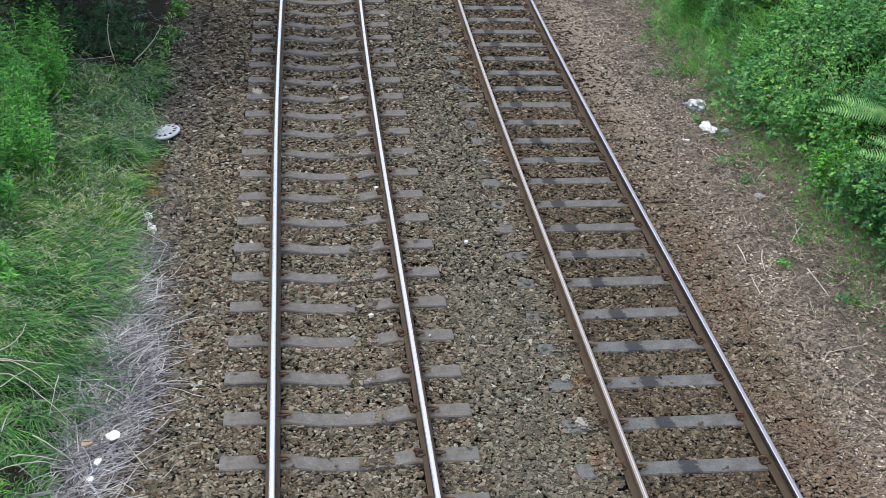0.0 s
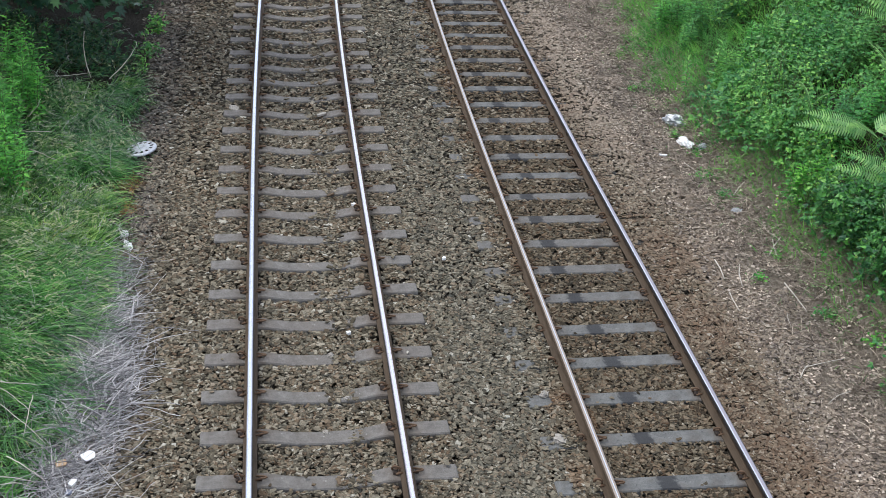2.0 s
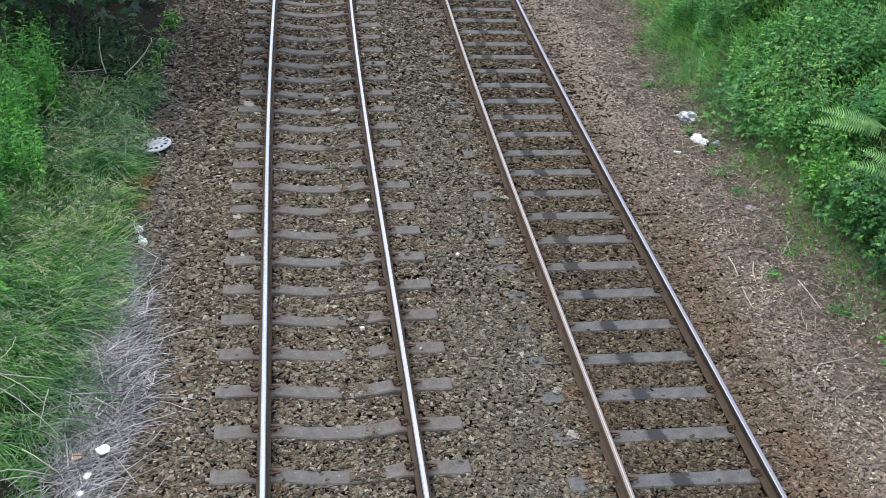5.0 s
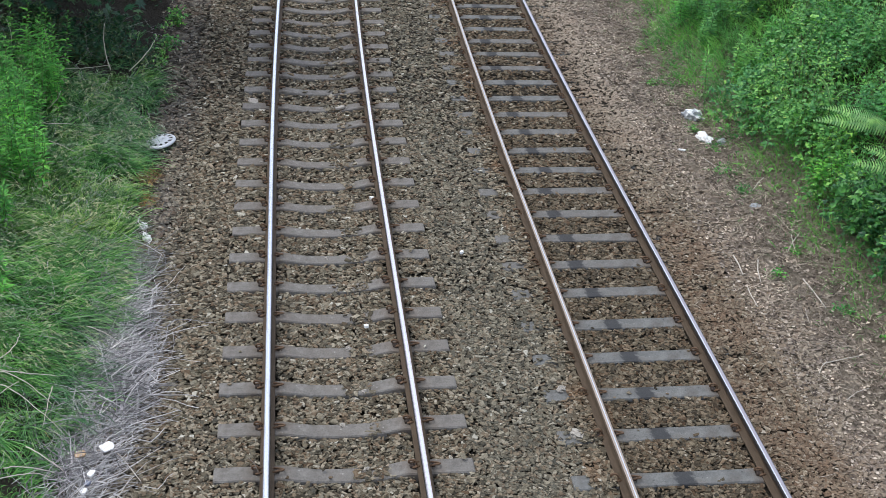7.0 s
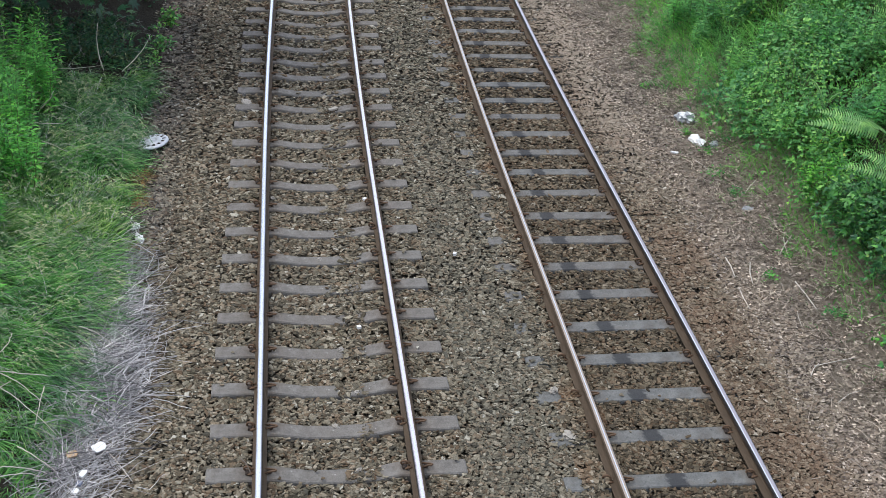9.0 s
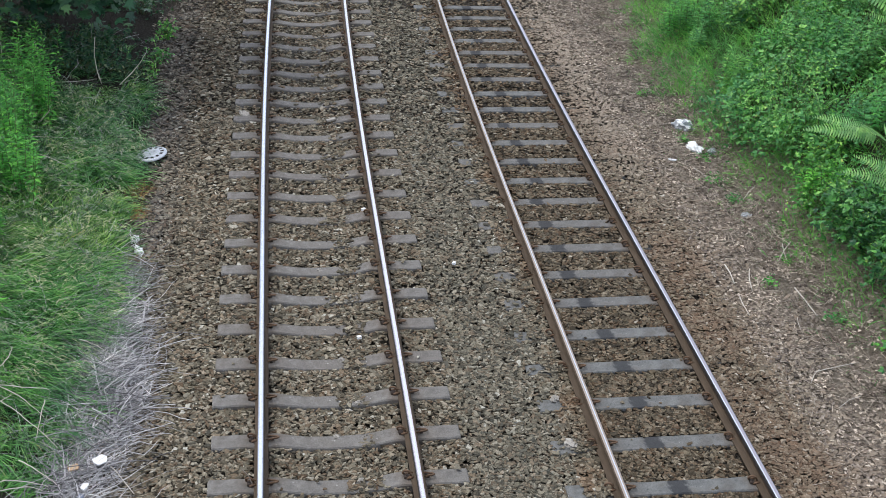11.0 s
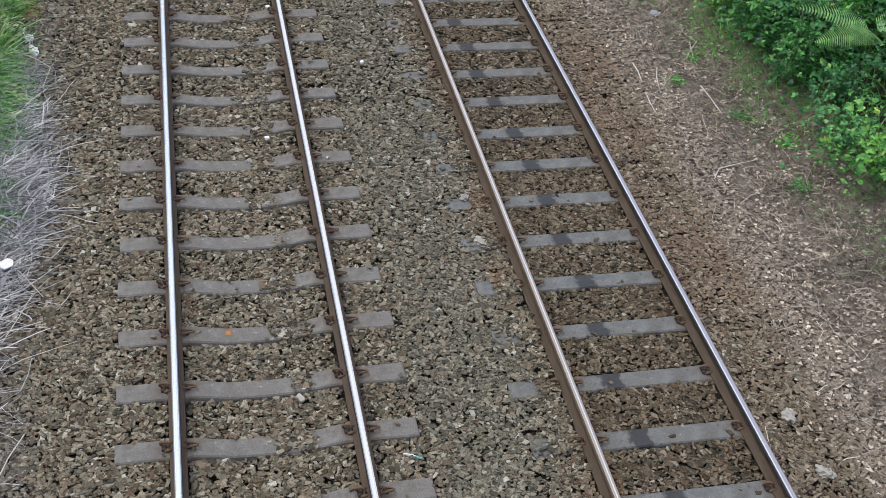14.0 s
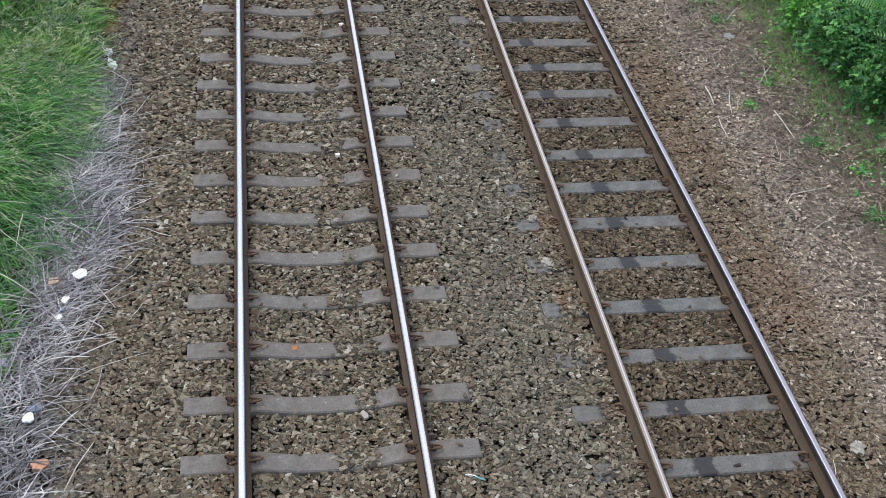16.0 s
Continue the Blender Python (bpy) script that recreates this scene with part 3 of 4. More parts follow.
def build_left_grass():
    """Tussocks of long grass, each falling its own way, in three stands of colour, with short grass between."""
    per = 46
    ty = rng.uniform(5.5, 26, 1900)
    te = np.interp(ty, EDGE_Y, EDGE_X) + bend(ty)
    tx = te - 0.1 - rng.uniform(0, 1, len(ty)) ** 1.05 * 3.3
    keep = rng.random(len(ty)) < np.interp(ty, [5.5, 9.2, 9.5, 17, 18.4, 19.6, 20.6, 26], [0.35, 0.45, 0.95, 0.95, 0.85, 0.5, 0.06, 0.03])
    tx, ty, te = tx[keep], ty[keep], te[keep]
    n = len(tx)
    tone = np.clip((te - tx) / 0.5, 0.0, 1)
    high = np.interp(ty, [6, 9, 9.5, 10.4, 12, 13.2, 17, 22], [0.22, 0.26, 0.40, 0.52, 0.66, 0.50, 0.46, 0.28]) * rng.uniform(0.55, 1.45, n) * (0.55 + 0.45 * tone)
    # the fall of the grass swings round over about a metre
    sway = 0.3 + 1.5 * np.sin(1.1 * tx + 0.8 * ty) + rng.normal(0, 0.8, n)
    sway = np.where((ty > 10.2) & (ty < 13.2), 0.1 + 0.45 * sway, sway)
    # stand 1 has shade in its colour: towards the tree and a near strip
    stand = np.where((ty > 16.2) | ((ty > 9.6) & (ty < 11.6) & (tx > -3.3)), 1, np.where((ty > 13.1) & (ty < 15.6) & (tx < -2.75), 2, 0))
    stand = np.where(rng.random(n) < 0.2, rng.integers(0, 3, n), stand)
    k = n * per
    a, r = rng.uniform(0, 6.283, k), np.sqrt(rng.random(k)) * np.repeat(rng.uniform(0.07, 0.15, n), per)
    x, y = np.repeat(tx, per) + np.cos(a) * r, np.repeat(ty, per) + np.sin(a) * r
    tall = np.repeat(high, per) * rng.uniform(0.45, 1.2, k)
    fall = np.repeat(rng.uniform(0.25, 0.9, n), per)
    sway = np.repeat(sway, per) + rng.normal(0, 0.35, k)
    lean = np.stack([np.cos(sway) * fall + np.cos(a) * r * 3.6 + 0.08, np.sin(sway) * fall + np.sin(a) * r * 3.6 - 0.12, rng.uniform(0.6, 1.2, k)], 1)
    kinds = np.repeat(stand, per)
    for i, (mat, label) in enumerate(((GRASS, "long green grass leaning over beside the ballast"), (GRASS_COOL, "grey-green long grass, darkened in colour for shade by the tree"), (GRASS_WARM, "yellowing long grass with seed heads"))):
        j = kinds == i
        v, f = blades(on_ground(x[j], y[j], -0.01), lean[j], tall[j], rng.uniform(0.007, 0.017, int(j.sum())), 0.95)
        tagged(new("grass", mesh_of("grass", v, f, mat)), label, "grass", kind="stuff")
    # short grass between the tussocks
    m = 16000
    sy = rng.uniform(6, 19.5, m)
    sx = np.interp(sy, EDGE_Y, EDGE_X) - 0.05 - rng.random(m) * 2.6
    lv, lf = blades(on_ground(sx, sy, -0.01), np.stack([rng.normal(0.1, 0.6, m), rng.normal(0, 0.6, m), rng.uniform(0.4, 1, m)], 1), rng.uniform(0.06, 0.2, m), rng.uniform(0.006, 0.012, m), 0.6)
    tagged(new("short_grass", mesh_of("short_grass", lv, lf, GRASS)), "short green grass between tussocks", "grass", kind="stuff")
    for cx, cy in ((-2.55, 15.7), (-2.45, 13.4), (-2.44, 9.5), (-2.6, 9.75), (-2.52, 14.9)):
        m = 160
        bx, by = rng.normal(cx, 0.09, m), rng.normal(cy, 0.14, m)
        bl = np.stack([rng.normal(0.2, 0.5, m), rng.normal(-0.1, 0.5, m), rng.uniform(0.3, 1, m)], 1)
        bv, bf = blades(on_ground(bx, by), bl, rng.uniform(0.08, 0.2, m), rng.uniform(0.004, 0.009, m), 0.7)
        tagged(new("rusty_grass_tuft", mesh_of("rusty_grass_tuft", bv, bf, RUSTY)), "orange-brown withered grass tuft at the ballast edge", "grass", "withered tufts")
    # dead blades and seed heads among it
    j = rng.integers(0, k, 6500)
    v, f = blades(on_ground(x[j] + rng.normal(0, 0.05, len(j)), y[j]), lean[j] + rng.normal(0, 0.35, (len(j), 3)), tall[j] * 0.95, rng.uniform(0.004, 0.007, len(j)), 0.7)
    tagged(new("dry_grass", mesh_of("dry_grass", v, f, STRAW)), "dry straw-coloured blades among the green grass", "grass", kind="stuff")
    j = rng.choice(np.flatnonzero((y > 10.6) & (tall > 0.3)), 2600)
    base = on_ground(x[j], y[j], 0) + unit(lean[j]) * (tall[j] * rng.uniform(0.7, 0.95, len(j)))[:, None] + np.array([0, 0, 0.02])
    way = unit(lean[j] * np.array([1.5, 1.5, 0.25]) + rng.normal(0, 0.15, (len(j), 3)))
    hp, hw, hs = [], [], []
    for step in range(5):
        # spikelets along a nodding head
        hp.append(base + way * (0.026 * step) - np.array([0, 0, 0.0035 * step * step]))
        hw.append(way + rng.normal(0, 0.3, (len(j), 3)) - np.array([0, 0, 0.12 * step]))
        hs.append(rng.uniform(0.04, 0.065, len(j)))
    hp, hw, hs = np.concatenate(hp), np.concatenate(hw), np.concatenate(hs)
    v, f = spread(LANCE, hp, hw, np.tile([0, 0, 1.0], (len(hp), 1)) + rng.normal(0, 0.3, (len(hp), 3)), hs)
    tagged(new("seed_heads", mesh_of("seed_heads", v, f, SEED)), "pale drooping grass seed heads", "grass", kind="stuff")


def build_dead_stems():
    k = 4200
    y = np.concatenate([rng.normal(10.6, 1.0, k // 2), rng.uniform(5.3, 13.3, k // 2)])
    e = np.interp(y, EDGE_Y, [-2.55, -2.5, -2.45, -2.4, -2.3, -2.36, -2.42, -2.48, -2.5, -2.5, -2.6, -2.6, -2.6, -2.6, -2.6, -2.6])
    x = e + rng.normal(0, 0.165, k) - 0.1 - 0.16 * np.clip((8.6 - y) / 1.2, 0, 1)
    way = np.stack([rng.normal(0.35, 0.7, k), rng.normal(0.6, 0.6, k), rng.normal(0.02, 0.1, k)], 1)
    v, f = rods(on_ground(x, y, 0.02) + np.array([0, 0, 1.0]) * rng.uniform(0, 0.07, k)[:, None], way, rng.uniform(0.12, 0.75, k), 0.0028 + 0.0062 * rng.random(k) ** 2, 0.16)
    tagged(new("dead_stems", mesh_of("dead_stems", v, f, STRAW)), "mat of grey dead stems along the ballast edge", "dead plants", kind="stuff")
    k = 360
    x, y = rng.uniform(-5.2, -2.6, k), rng.uniform(7, 22, k)
    way = np.stack([rng.normal(0.3, 0.8, k), rng.normal(0, 0.8, k), rng.uniform(0.0, 0.8, k)], 1)
    v, f = rods(on_ground(x, y, 0.12), way, rng.uniform(0.2, 0.6, k), rng.uniform(0.0018, 0.0035, k), 0.25)
    tagged(new("dead_stalks", mesh_of("dead_stalks", v, f, STRAW)), "bleached dead stalks standing in the grass", "dead plants", kind="stuff")


TOE_Y = [4, 8, 10.4, 11.8, 13.3, 16, 19.5, 22, 25, 30]
TOE_X = [7.1, 6.95, 6.72, 6.6, 6.42, 6.5, 6.3, 6.55, 6.7, 6.6]


def build_right_litter_layer():
    k = 5500
    y = rng.uniform(5, 26, k)
    x = rng.normal(5.9, 0.5, k) + bend(y)
    way = np.stack([rng.normal(0, 0.8, k), rng.normal(0.2, 0.8, k), rng.normal(0.0, 0.1, k)], 1)
    v, f = rods(on_ground(x, y, 0.006), way, rng.uniform(0.05, 0.32, k), rng.uniform(0.0018, 0.005, k), 0.2)
    tagged(new("dry_stems", mesh_of("dry_stems", v, f, DRY)), "brown dry stems strewn at the foot of the bank", "dead plants", kind="stuff")
    k = 21000
    y = rng.uniform(4.5, 27, k)
    x = np.where(rng.random(k) < 0.3, np.interp(y, TOE_Y, TOE_X) - 0.25 + rng.normal(0, 0.3, k), 5.0 + np.abs(rng.normal(0.1, 0.75, k))) + bend(y)
    v, f = spread(LEAF, on_ground(x, y, 0.008), rng.normal(0, 1, (k, 3)) * np.array([1, 1, 0.15]), np.tile([0, 0, 1.0], (k, 1)) + rng.normal(0, 0.35, (k, 3)), rng.uniform(0.022, 0.07, k))
    tagged(new("leaf_litter", mesh_of("leaf_litter", v, f, DRY)), "brown dead leaves and chips on bare earth", "dead plants", kind="stuff")


def build_toe_grass():
    """Withered and green tufts where the bare earth meets the bank."""
    k = 13000
    y = 5.2 + 19 * rng.random(k) ** 1.4
    toe = np.interp(y, TOE_Y, TOE_X) + bend(y)
    x = toe - 0.32 + rng.normal(0, 0.28, k)
    keep = np.sin(3.3 * x + 4.1 * y) * np.cos(2.7 * y - 1.9 * x) + rng.normal(0, 0.3, k) > 0.1
    x, y = x[keep], y[keep]
    k = len(x)
    lean = np.stack([rng.normal(-0.3, 0.7, k), rng.normal(0, 0.7, k), rng.uniform(0.25, 1.0, k)], 1)
    v, f = blades(on_ground(x, y, -0.005), lean, rng.uniform(0.1, 0.3, k), rng.uniform(0.004, 0.008, k), 0.7)
    tagged(new("withered_grass", mesh_of("withered_grass", v, f, DRY)), "straw-coloured withered grass at the foot of the bank", "grass", kind="stuff")
    j = rng.random(k) < 0.25
    n = int(j.sum())
    v, f = blades(on_ground(x[j] + 0.1, y[j], -0.005), lean[j], rng.uniform(0.08, 0.2, n), rng.uniform(0.005, 0.009, n), 0.7)
    tagged(new("sparse_grass", mesh_of("sparse_grass", v, f, GRASS)), "thin green grass on dry earth", "grass", kind="stuff")


def build_bank_grass():
    k = 52000
    y = rng.uniform(8.5, 30, k)
    toe = np.interp(y, TOE_Y, TOE_X) + bend(y) + 0.22 * np.sin(2.3 * y) * np.sin(0.9 * y + 1) + 0.12 * np.sin(7.1 * y) + rng.normal(0, 0.12, k)
    x = toe - 0.05 + rng.uniform(0, 1, k) ** 1.25 * 6.5
    keep = rng.random(k) < np.interp(y, [9, 12, 17, 19, 30], [0.35, 0.5, 0.6, 1, 1])
    x, y, toe = x[keep], y[keep], toe[keep]
    k = len(x)
    tall = (0.14 + 0.34 * np.clip((x - toe) / 0.7, 0, 1)) * rng.uniform(0.6, 1.4, k)
    lean = np.stack([rng.normal(-0.25, 0.4, k), rng.normal(-0.05, 0.4, k), rng.uniform(0.6, 1.2, k)], 1)
    v, f = blades(on_ground(x, y, -0.01), lean, tall, rng.uniform(0.007, 0.014, k), 0.6)
    tagged(new("bank_grass", mesh_of("bank_grass", v, f, GRASS_BANK)), "bright green grass on the cutting slope", "grass", kind="stuff")


def bramble(x, y, r, tall, leaves, mat, label):
    """A low thicket: arching stems with leaflets along them, three to a stalk."""
    root = new("bramble_bush", None)
    root.location = (x, y, float(height(x, y)))
    tagged(root, label, "bush", "bushes on the bank")
    stems, lp, lt = [], [], []
    count = 16
    per = leaves // count // 3
    for i in range(count):
        a, out = random.uniform(0, 6.283), r * random.uniform(0.35, 1.15)
        top = tall * random.uniform(0.55, 1.1)
        s = np.linspace(0, 1, 6)[:, None]
        end = np.array([[math.cos(a) * out, math.sin(a) * out, 0]])
        p = end * s ** 1.1 + np.array([[0, 0, 1.0]]) * (top * np.sin(s * 2.4)) + rng.normal(0, 0.02, (6, 3))
        # follow the slope
        p[:, 2] += height(x + p[:, 0], y + p[:, 1]) - root.location.z
        stems.append(tube(p, np.linspace(0.006, 0.002, 6), 4))
        w = rng.uniform(0.2, 1, per)
        q = np.stack([np.interp(w, s[:, 0], p[:, c]) for c in range(3)], 1) + rng.normal(0, 0.07 * (1 + r), (per, 3))
        lp.append(q)
        lt.append(np.stack([np.cos(a + rng.normal(0, 1.3, per)), np.sin(a + rng.normal(0, 1.3, per)), rng.normal(-0.05, 0.3, per)], 1))
    for v, f in stems:
        part("stem", mesh_of("stem", v, f, STEM), root)
    q, t = np.concatenate(lp), unit(np.concatenate(lt))
    up = np.tile([-0.2, -0.15, 1.0], (len(q), 1)) + rng.normal(0, 0.55, (len(q), 3))
    side = unit(np.cross(t, up))
    size = rng.uniform(0.035, 0.085, len(q)) * random.uniform(0.75, 1.35)
    vs, fs, n = [], [], 0
    for turn in (-1.05, 0, 1.05):
        tv, tf = spread(LEAF, q, t * math.cos(turn) + side * math.sin(turn), up, size * (1 if turn == 0 else 0.82))
        vs.append(tv), fs.append(tf + n)
        n += len(tv)
    tagged(part("leaves", mesh_of("leaves", np.concatenate(vs), np.concatenate(fs), mat), root), kind="stuff")
    return root


def build_brambles():
    for i in range(105):
        y = random.uniform(10.2, 27)
        toe = float(np.interp(y, TOE_Y, TOE_X) + bend(y))
        deep = random.random() * 5.6
        if y > 18.3 and deep < 1.3:
            deep += 1.2
        r = random.uniform(0.45, 0.85)
        x = toe + 0.42 + deep
        near = y < 16 and deep < 2.2
        # the nearest bushes take the leaf colour that includes shade
        bramble(x, y, r, random.choice((0.25, 0.4, 0.6, 0.9)) * random.uniform(0.8, 1.2) + 0.1 * min(deep, 1.2), 1500 if near else 950 if deep > 2.5 else 1250, random.choice((DARK_LEAF,) if y < 13.4 else (BRAMBLE, BRAMBLE, NETTLE)), "dense green bramble with three-part leaves on the bank")
    # added shrubs in dark leaf colour stand in for deep shade under the tree
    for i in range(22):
        bramble(random.uniform(-5.2, -3.0), random.uniform(19.9, 25), 0.5, random.uniform(0.2, 0.36), 560, SYC, "dark shrub added to stand in for gloom under the tree")
    for x, y, r in ((-2.72, 20.3, 0.16), (-2.7, 21.1, 0.2), (-2.62, 22.6, 0.22)):
        bramble(x, y, r, 0.22, 240, BRAMBLE, "small green bramble at the ballast edge by the tree")
    for y, d in ((9.5, 0.2), (10.2, 0.15), (10.9, 0.45), (11.7, 0.38), (12.4, 0.45), (13.0, 0.4), (13.7, 0.42), (14.5, 0.5), (15.2, 0.55), (16.0, 0.6), (16.8, 0.6), (17.6, 0.55)):
        toe = float(np.interp(y, TOE_Y, TOE_X))
        bramble(toe + d + 0.06, y, random.uniform(0.35, 0.6), random.uniform(0.4, 0.8), 1150, DARK_LEAF if y < 13.5 and d > 0.3 else random.choice((BRAMBLE, NETTLE)), "low green bramble at the foot of the bank")


def weed(x, y, r, label):
    """A small patch of soft weeds on bare earth."""
    root = new("weed", None)
    root.location = (x, y, float(height(x, y)))
    k = 70
    pos = np.stack([rng.normal(0, r * 0.5, k), rng.normal(0, r * 0.5, k), np.abs(rng.normal(0.05, 0.04, k))], 1)
    v, f = spread(LEAF, pos, rng.normal(0, 1, (k, 3)) * np.array([1, 1, 0.3]) + np.array([0, 0, 0.2]), np.tile([0, 0, 1.0], (k, 1)) + rng.normal(0, 0.3, (k, 3)), rng.uniform(0.025, 0.06, k))
    tagged(part("leaves", mesh_of("leaves", v, f, HERB if r > 0.11 else BRAMBLE), root), kind="stuff")
    for i in range(0, k, 7):
        part("stem", mesh_of("stem", *tube(np.array([(0, 0, -0.01), pos[i] * 0.6, pos[i]]), 0.0018, 3), STEM), root)
    return tagged(root, label, "weed", "weeds at the foot of the bank")


def willowherb(x, y, tall, count, mat, label):
    """Upright stems set with narrow leaves all the way up."""
    root = new("willowherb", None)
    root.location = (x, y, float(height(x, y)))
    tagged(root, label, "wild plant", "tall leafy plants beside the line")
    st, lp, lt, ls = [], [], [], []
    for i in range(count):
        b = np.array([random.gauss(0, 0.17), random.gauss(0, 0.17), 0])
        h = tall * random.uniform(0.65, 1.1)
        lean = np.array([random.gauss(0.06, 0.10), random.gauss(-0.03, 0.10), 1.0]) * h
        p = np.array([b, b + lean * 0.5, b + lean])
        st.append(tube(p, [0.005, 0.004, 0.002], 4))
        n = 44
        w = np.linspace(0.12, 1.0, n)
        a = w * 70 + random.uniform(0, 6)
        lp.append(b + lean * w[:, None])
        lt.append(np.stack([np.cos(a), np.sin(a), np.interp(w, [0, 0.8, 1], [-0.15, 0.25, 1.1])], 1))
        ls.append(np.interp(w, [0, 0.5, 0.9, 1], [0.10, 0.15, 0.11, 0.05]) * rng.uniform(0.8, 1.2, n))
    for v, f in st:
        part("stem", mesh_of("stem", v, f, STEM), root)
    q = np.concatenate(lp)
    v, f = spread(LANCE, q, np.concatenate(lt), np.tile([0, 0, 1.0], (len(q), 1)) + rng.normal(0, 0.2, (len(q), 3)), np.concatenate(ls))
    tagged(part("leaves", mesh_of("leaves", v, f, mat), root), kind="stuff")
    return root


def build_tall_herbs():
    spots = [(-4.25, 18.4, 1.25), (-4.15, 17.6, 1.15), (-4.75, 17.3, 1.3), (-4.35, 16.7, 1.05), (-5.0, 18.2, 1.3), (-4.15, 15.4, 1.0), (-4.6, 15.9, 1.15), (-4.3, 14.8, 1.0), (-4.75, 14.6, 1.1), (-5.2, 16.2, 1.2), (-4.25, 13.7, 0.8), (-4.6, 13.3, 0.85), (-5.1, 13.9, 1.0), (-5.5, 15.2, 1.2), (-5.6, 17.4, 1.3), (-4.7, 19.0, 1.25), (-4.1, 12.2, 0.6), (-4.5, 11.6, 0.7)]
    for x, y, t in spots:
        willowherb(x + random.gauss(0, 0.05), y, t, 13, HERB, "tall bright green leafy plant standing in long grass")
    for i in range(58):
        y = random.uniform(11, 26)
        x = float(np.interp(y, TOE_Y, TOE_X)) + random.uniform(0.5, 4.6)
        willowherb(x, y, random.uniform(0.65, 1.0), 9, NETTLE if i % 2 else HERB, "leafy green nettle-like plant on the bank")


def frond(length, width, droop):
    """One fern frond along +y: a bowed stalk, and its paired leaflets."""
    n = 30
    s = np.linspace(0.0, 1.0, n)
    line = np.stack([np.zeros(n), length * np.sin(s * droop) / droop, length * (1 - np.cos(s * droop)) / droop * -1], 1)
    stalk = tube(line[::3], np.linspace(0.006, 0.0015, len(line[::3])), 4)
    vs, fs, k = [], [], 0
    for i in range(3, n):
        reach = width * math.sin(min(1.0, (1.04 - s[i]) * 1.55) * 1.5) * 0.5
        for side in (-1, 1):
            m = 5
            w = np.linspace(0, 1, m)
            cx = side * reach * w
            half = length / n * 0.5 * np.array([1.0, 1.05, 0.85, 0.55, 0.05])
            cy = line[i, 1] + reach * 0.35 * w
            cz = line[i, 2] - 0.16 * reach * w * w
            vs.append(np.concatenate([np.stack([cx, cy - half, cz], 1), np.stack([cx, cy + half, cz + 0.004], 1)]))
            fs += [(k + j, k + j + 1, k + m + j + 1, k + m + j) for j in range(m - 1)]
            k += 2 * m
    return stalk, (np.concatenate(vs), fs)


def fern(root_at, tips, label, width=0.36, droop=0.7, roll=30):
    """A fern whose fronds arch from one crown to the given tips, their faces turned a little to the line."""
    root = new("bracken_fern", None)
    root.location = root_at
    for tip in tips:
        d = Vector(tip) - Vector(root_at)
        az = math.degrees(math.atan2(-d.x, d.y))
        rise = math.degrees(math.asin(d.z / d.length)) + math.degrees(droop) / 2
        length = d.length * (droop / 2) / math.sin(droop / 2)
        stalk, leaflets = frond(length, width * random.uniform(0.85, 1.1), droop)
        p = part("frond", mesh_of("frond", *stalk, STEM), root)
        tagged(part("frond_blade", mesh_of("frond_blade", *leaflets, FERN), p, "pale green toothed blade"), kind="stuff")
        p.matrix_basis = pose(0, 0, 0, rise, 0, az) @ Matrix.Rotation(radians(-roll * math.sin(radians(az))), 4, "Y")
    down = float(height(root_at[0], root_at[1])) - root_at[2] - 0.05
    part("stalk", mesh_of("stalk", *tube(np.array([(0.03, 0.02, min(down, -0.1)), (0, 0, 0.0)]), [0.012, 0.008], 5), STEM), root)
    return tagged(root, label, "fern", "ferns on the bank")


def build_ferns():
    fern((7.85, 14.2, 0.85), [(6.76, 14.2, 0.92), (6.86, 14.25, 1.1), (7.3, 13.6, 1.2), (8.6, 14.0, 1.4)], "large pale green fern with arching fronds over brambles")
    fern((7.7, 12.8, 0.72), [(6.70, 12.8, 0.93), (6.86, 12.9, 1.12), (7.25, 12.5, 1.15), (8.3, 12.5, 1.2)], "pale green fern with arching fronds over brambles")
    fern((7.65, 11.3, 0.85), [(6.61, 11.2, 1.16), (6.92, 11.15, 0.76), (7.1, 10.7, 1.0), (8.3, 11.2, 1.2)], "pale green fern leaning out over dark bramble")
    fern((9.2, 16.3, 1.7), [(7.73, 16.2, 2.38), (8.19, 16.2, 2.33), (8.34, 16.3, 2.62), (8.26, 16.1, 1.98), (9.3, 15.6, 2.5), (10.0, 16.2, 2.6)], "tall green fern with several broad fronds", 0.46)
    fern((7.36, 15.2, 0.85), [(7.12, 15.2, 1.27), (7.5, 15.0, 1.15)], "yellow-green young fern among bank weeds", 0.2)
    fern((8.4, 15.0, 1.45), [(7.97, 15.0, 1.9), (8.1, 14.6, 1.75), (8.8, 14.8, 1.9)], "green fern among bramble leaves", 0.3)
    fern((8.5, 19.6, 1.3), [(7.8, 19.5, 1.75), (8.2, 19.2, 1.9), (9.0, 19.4, 1.9)], "green fern in bank grass")


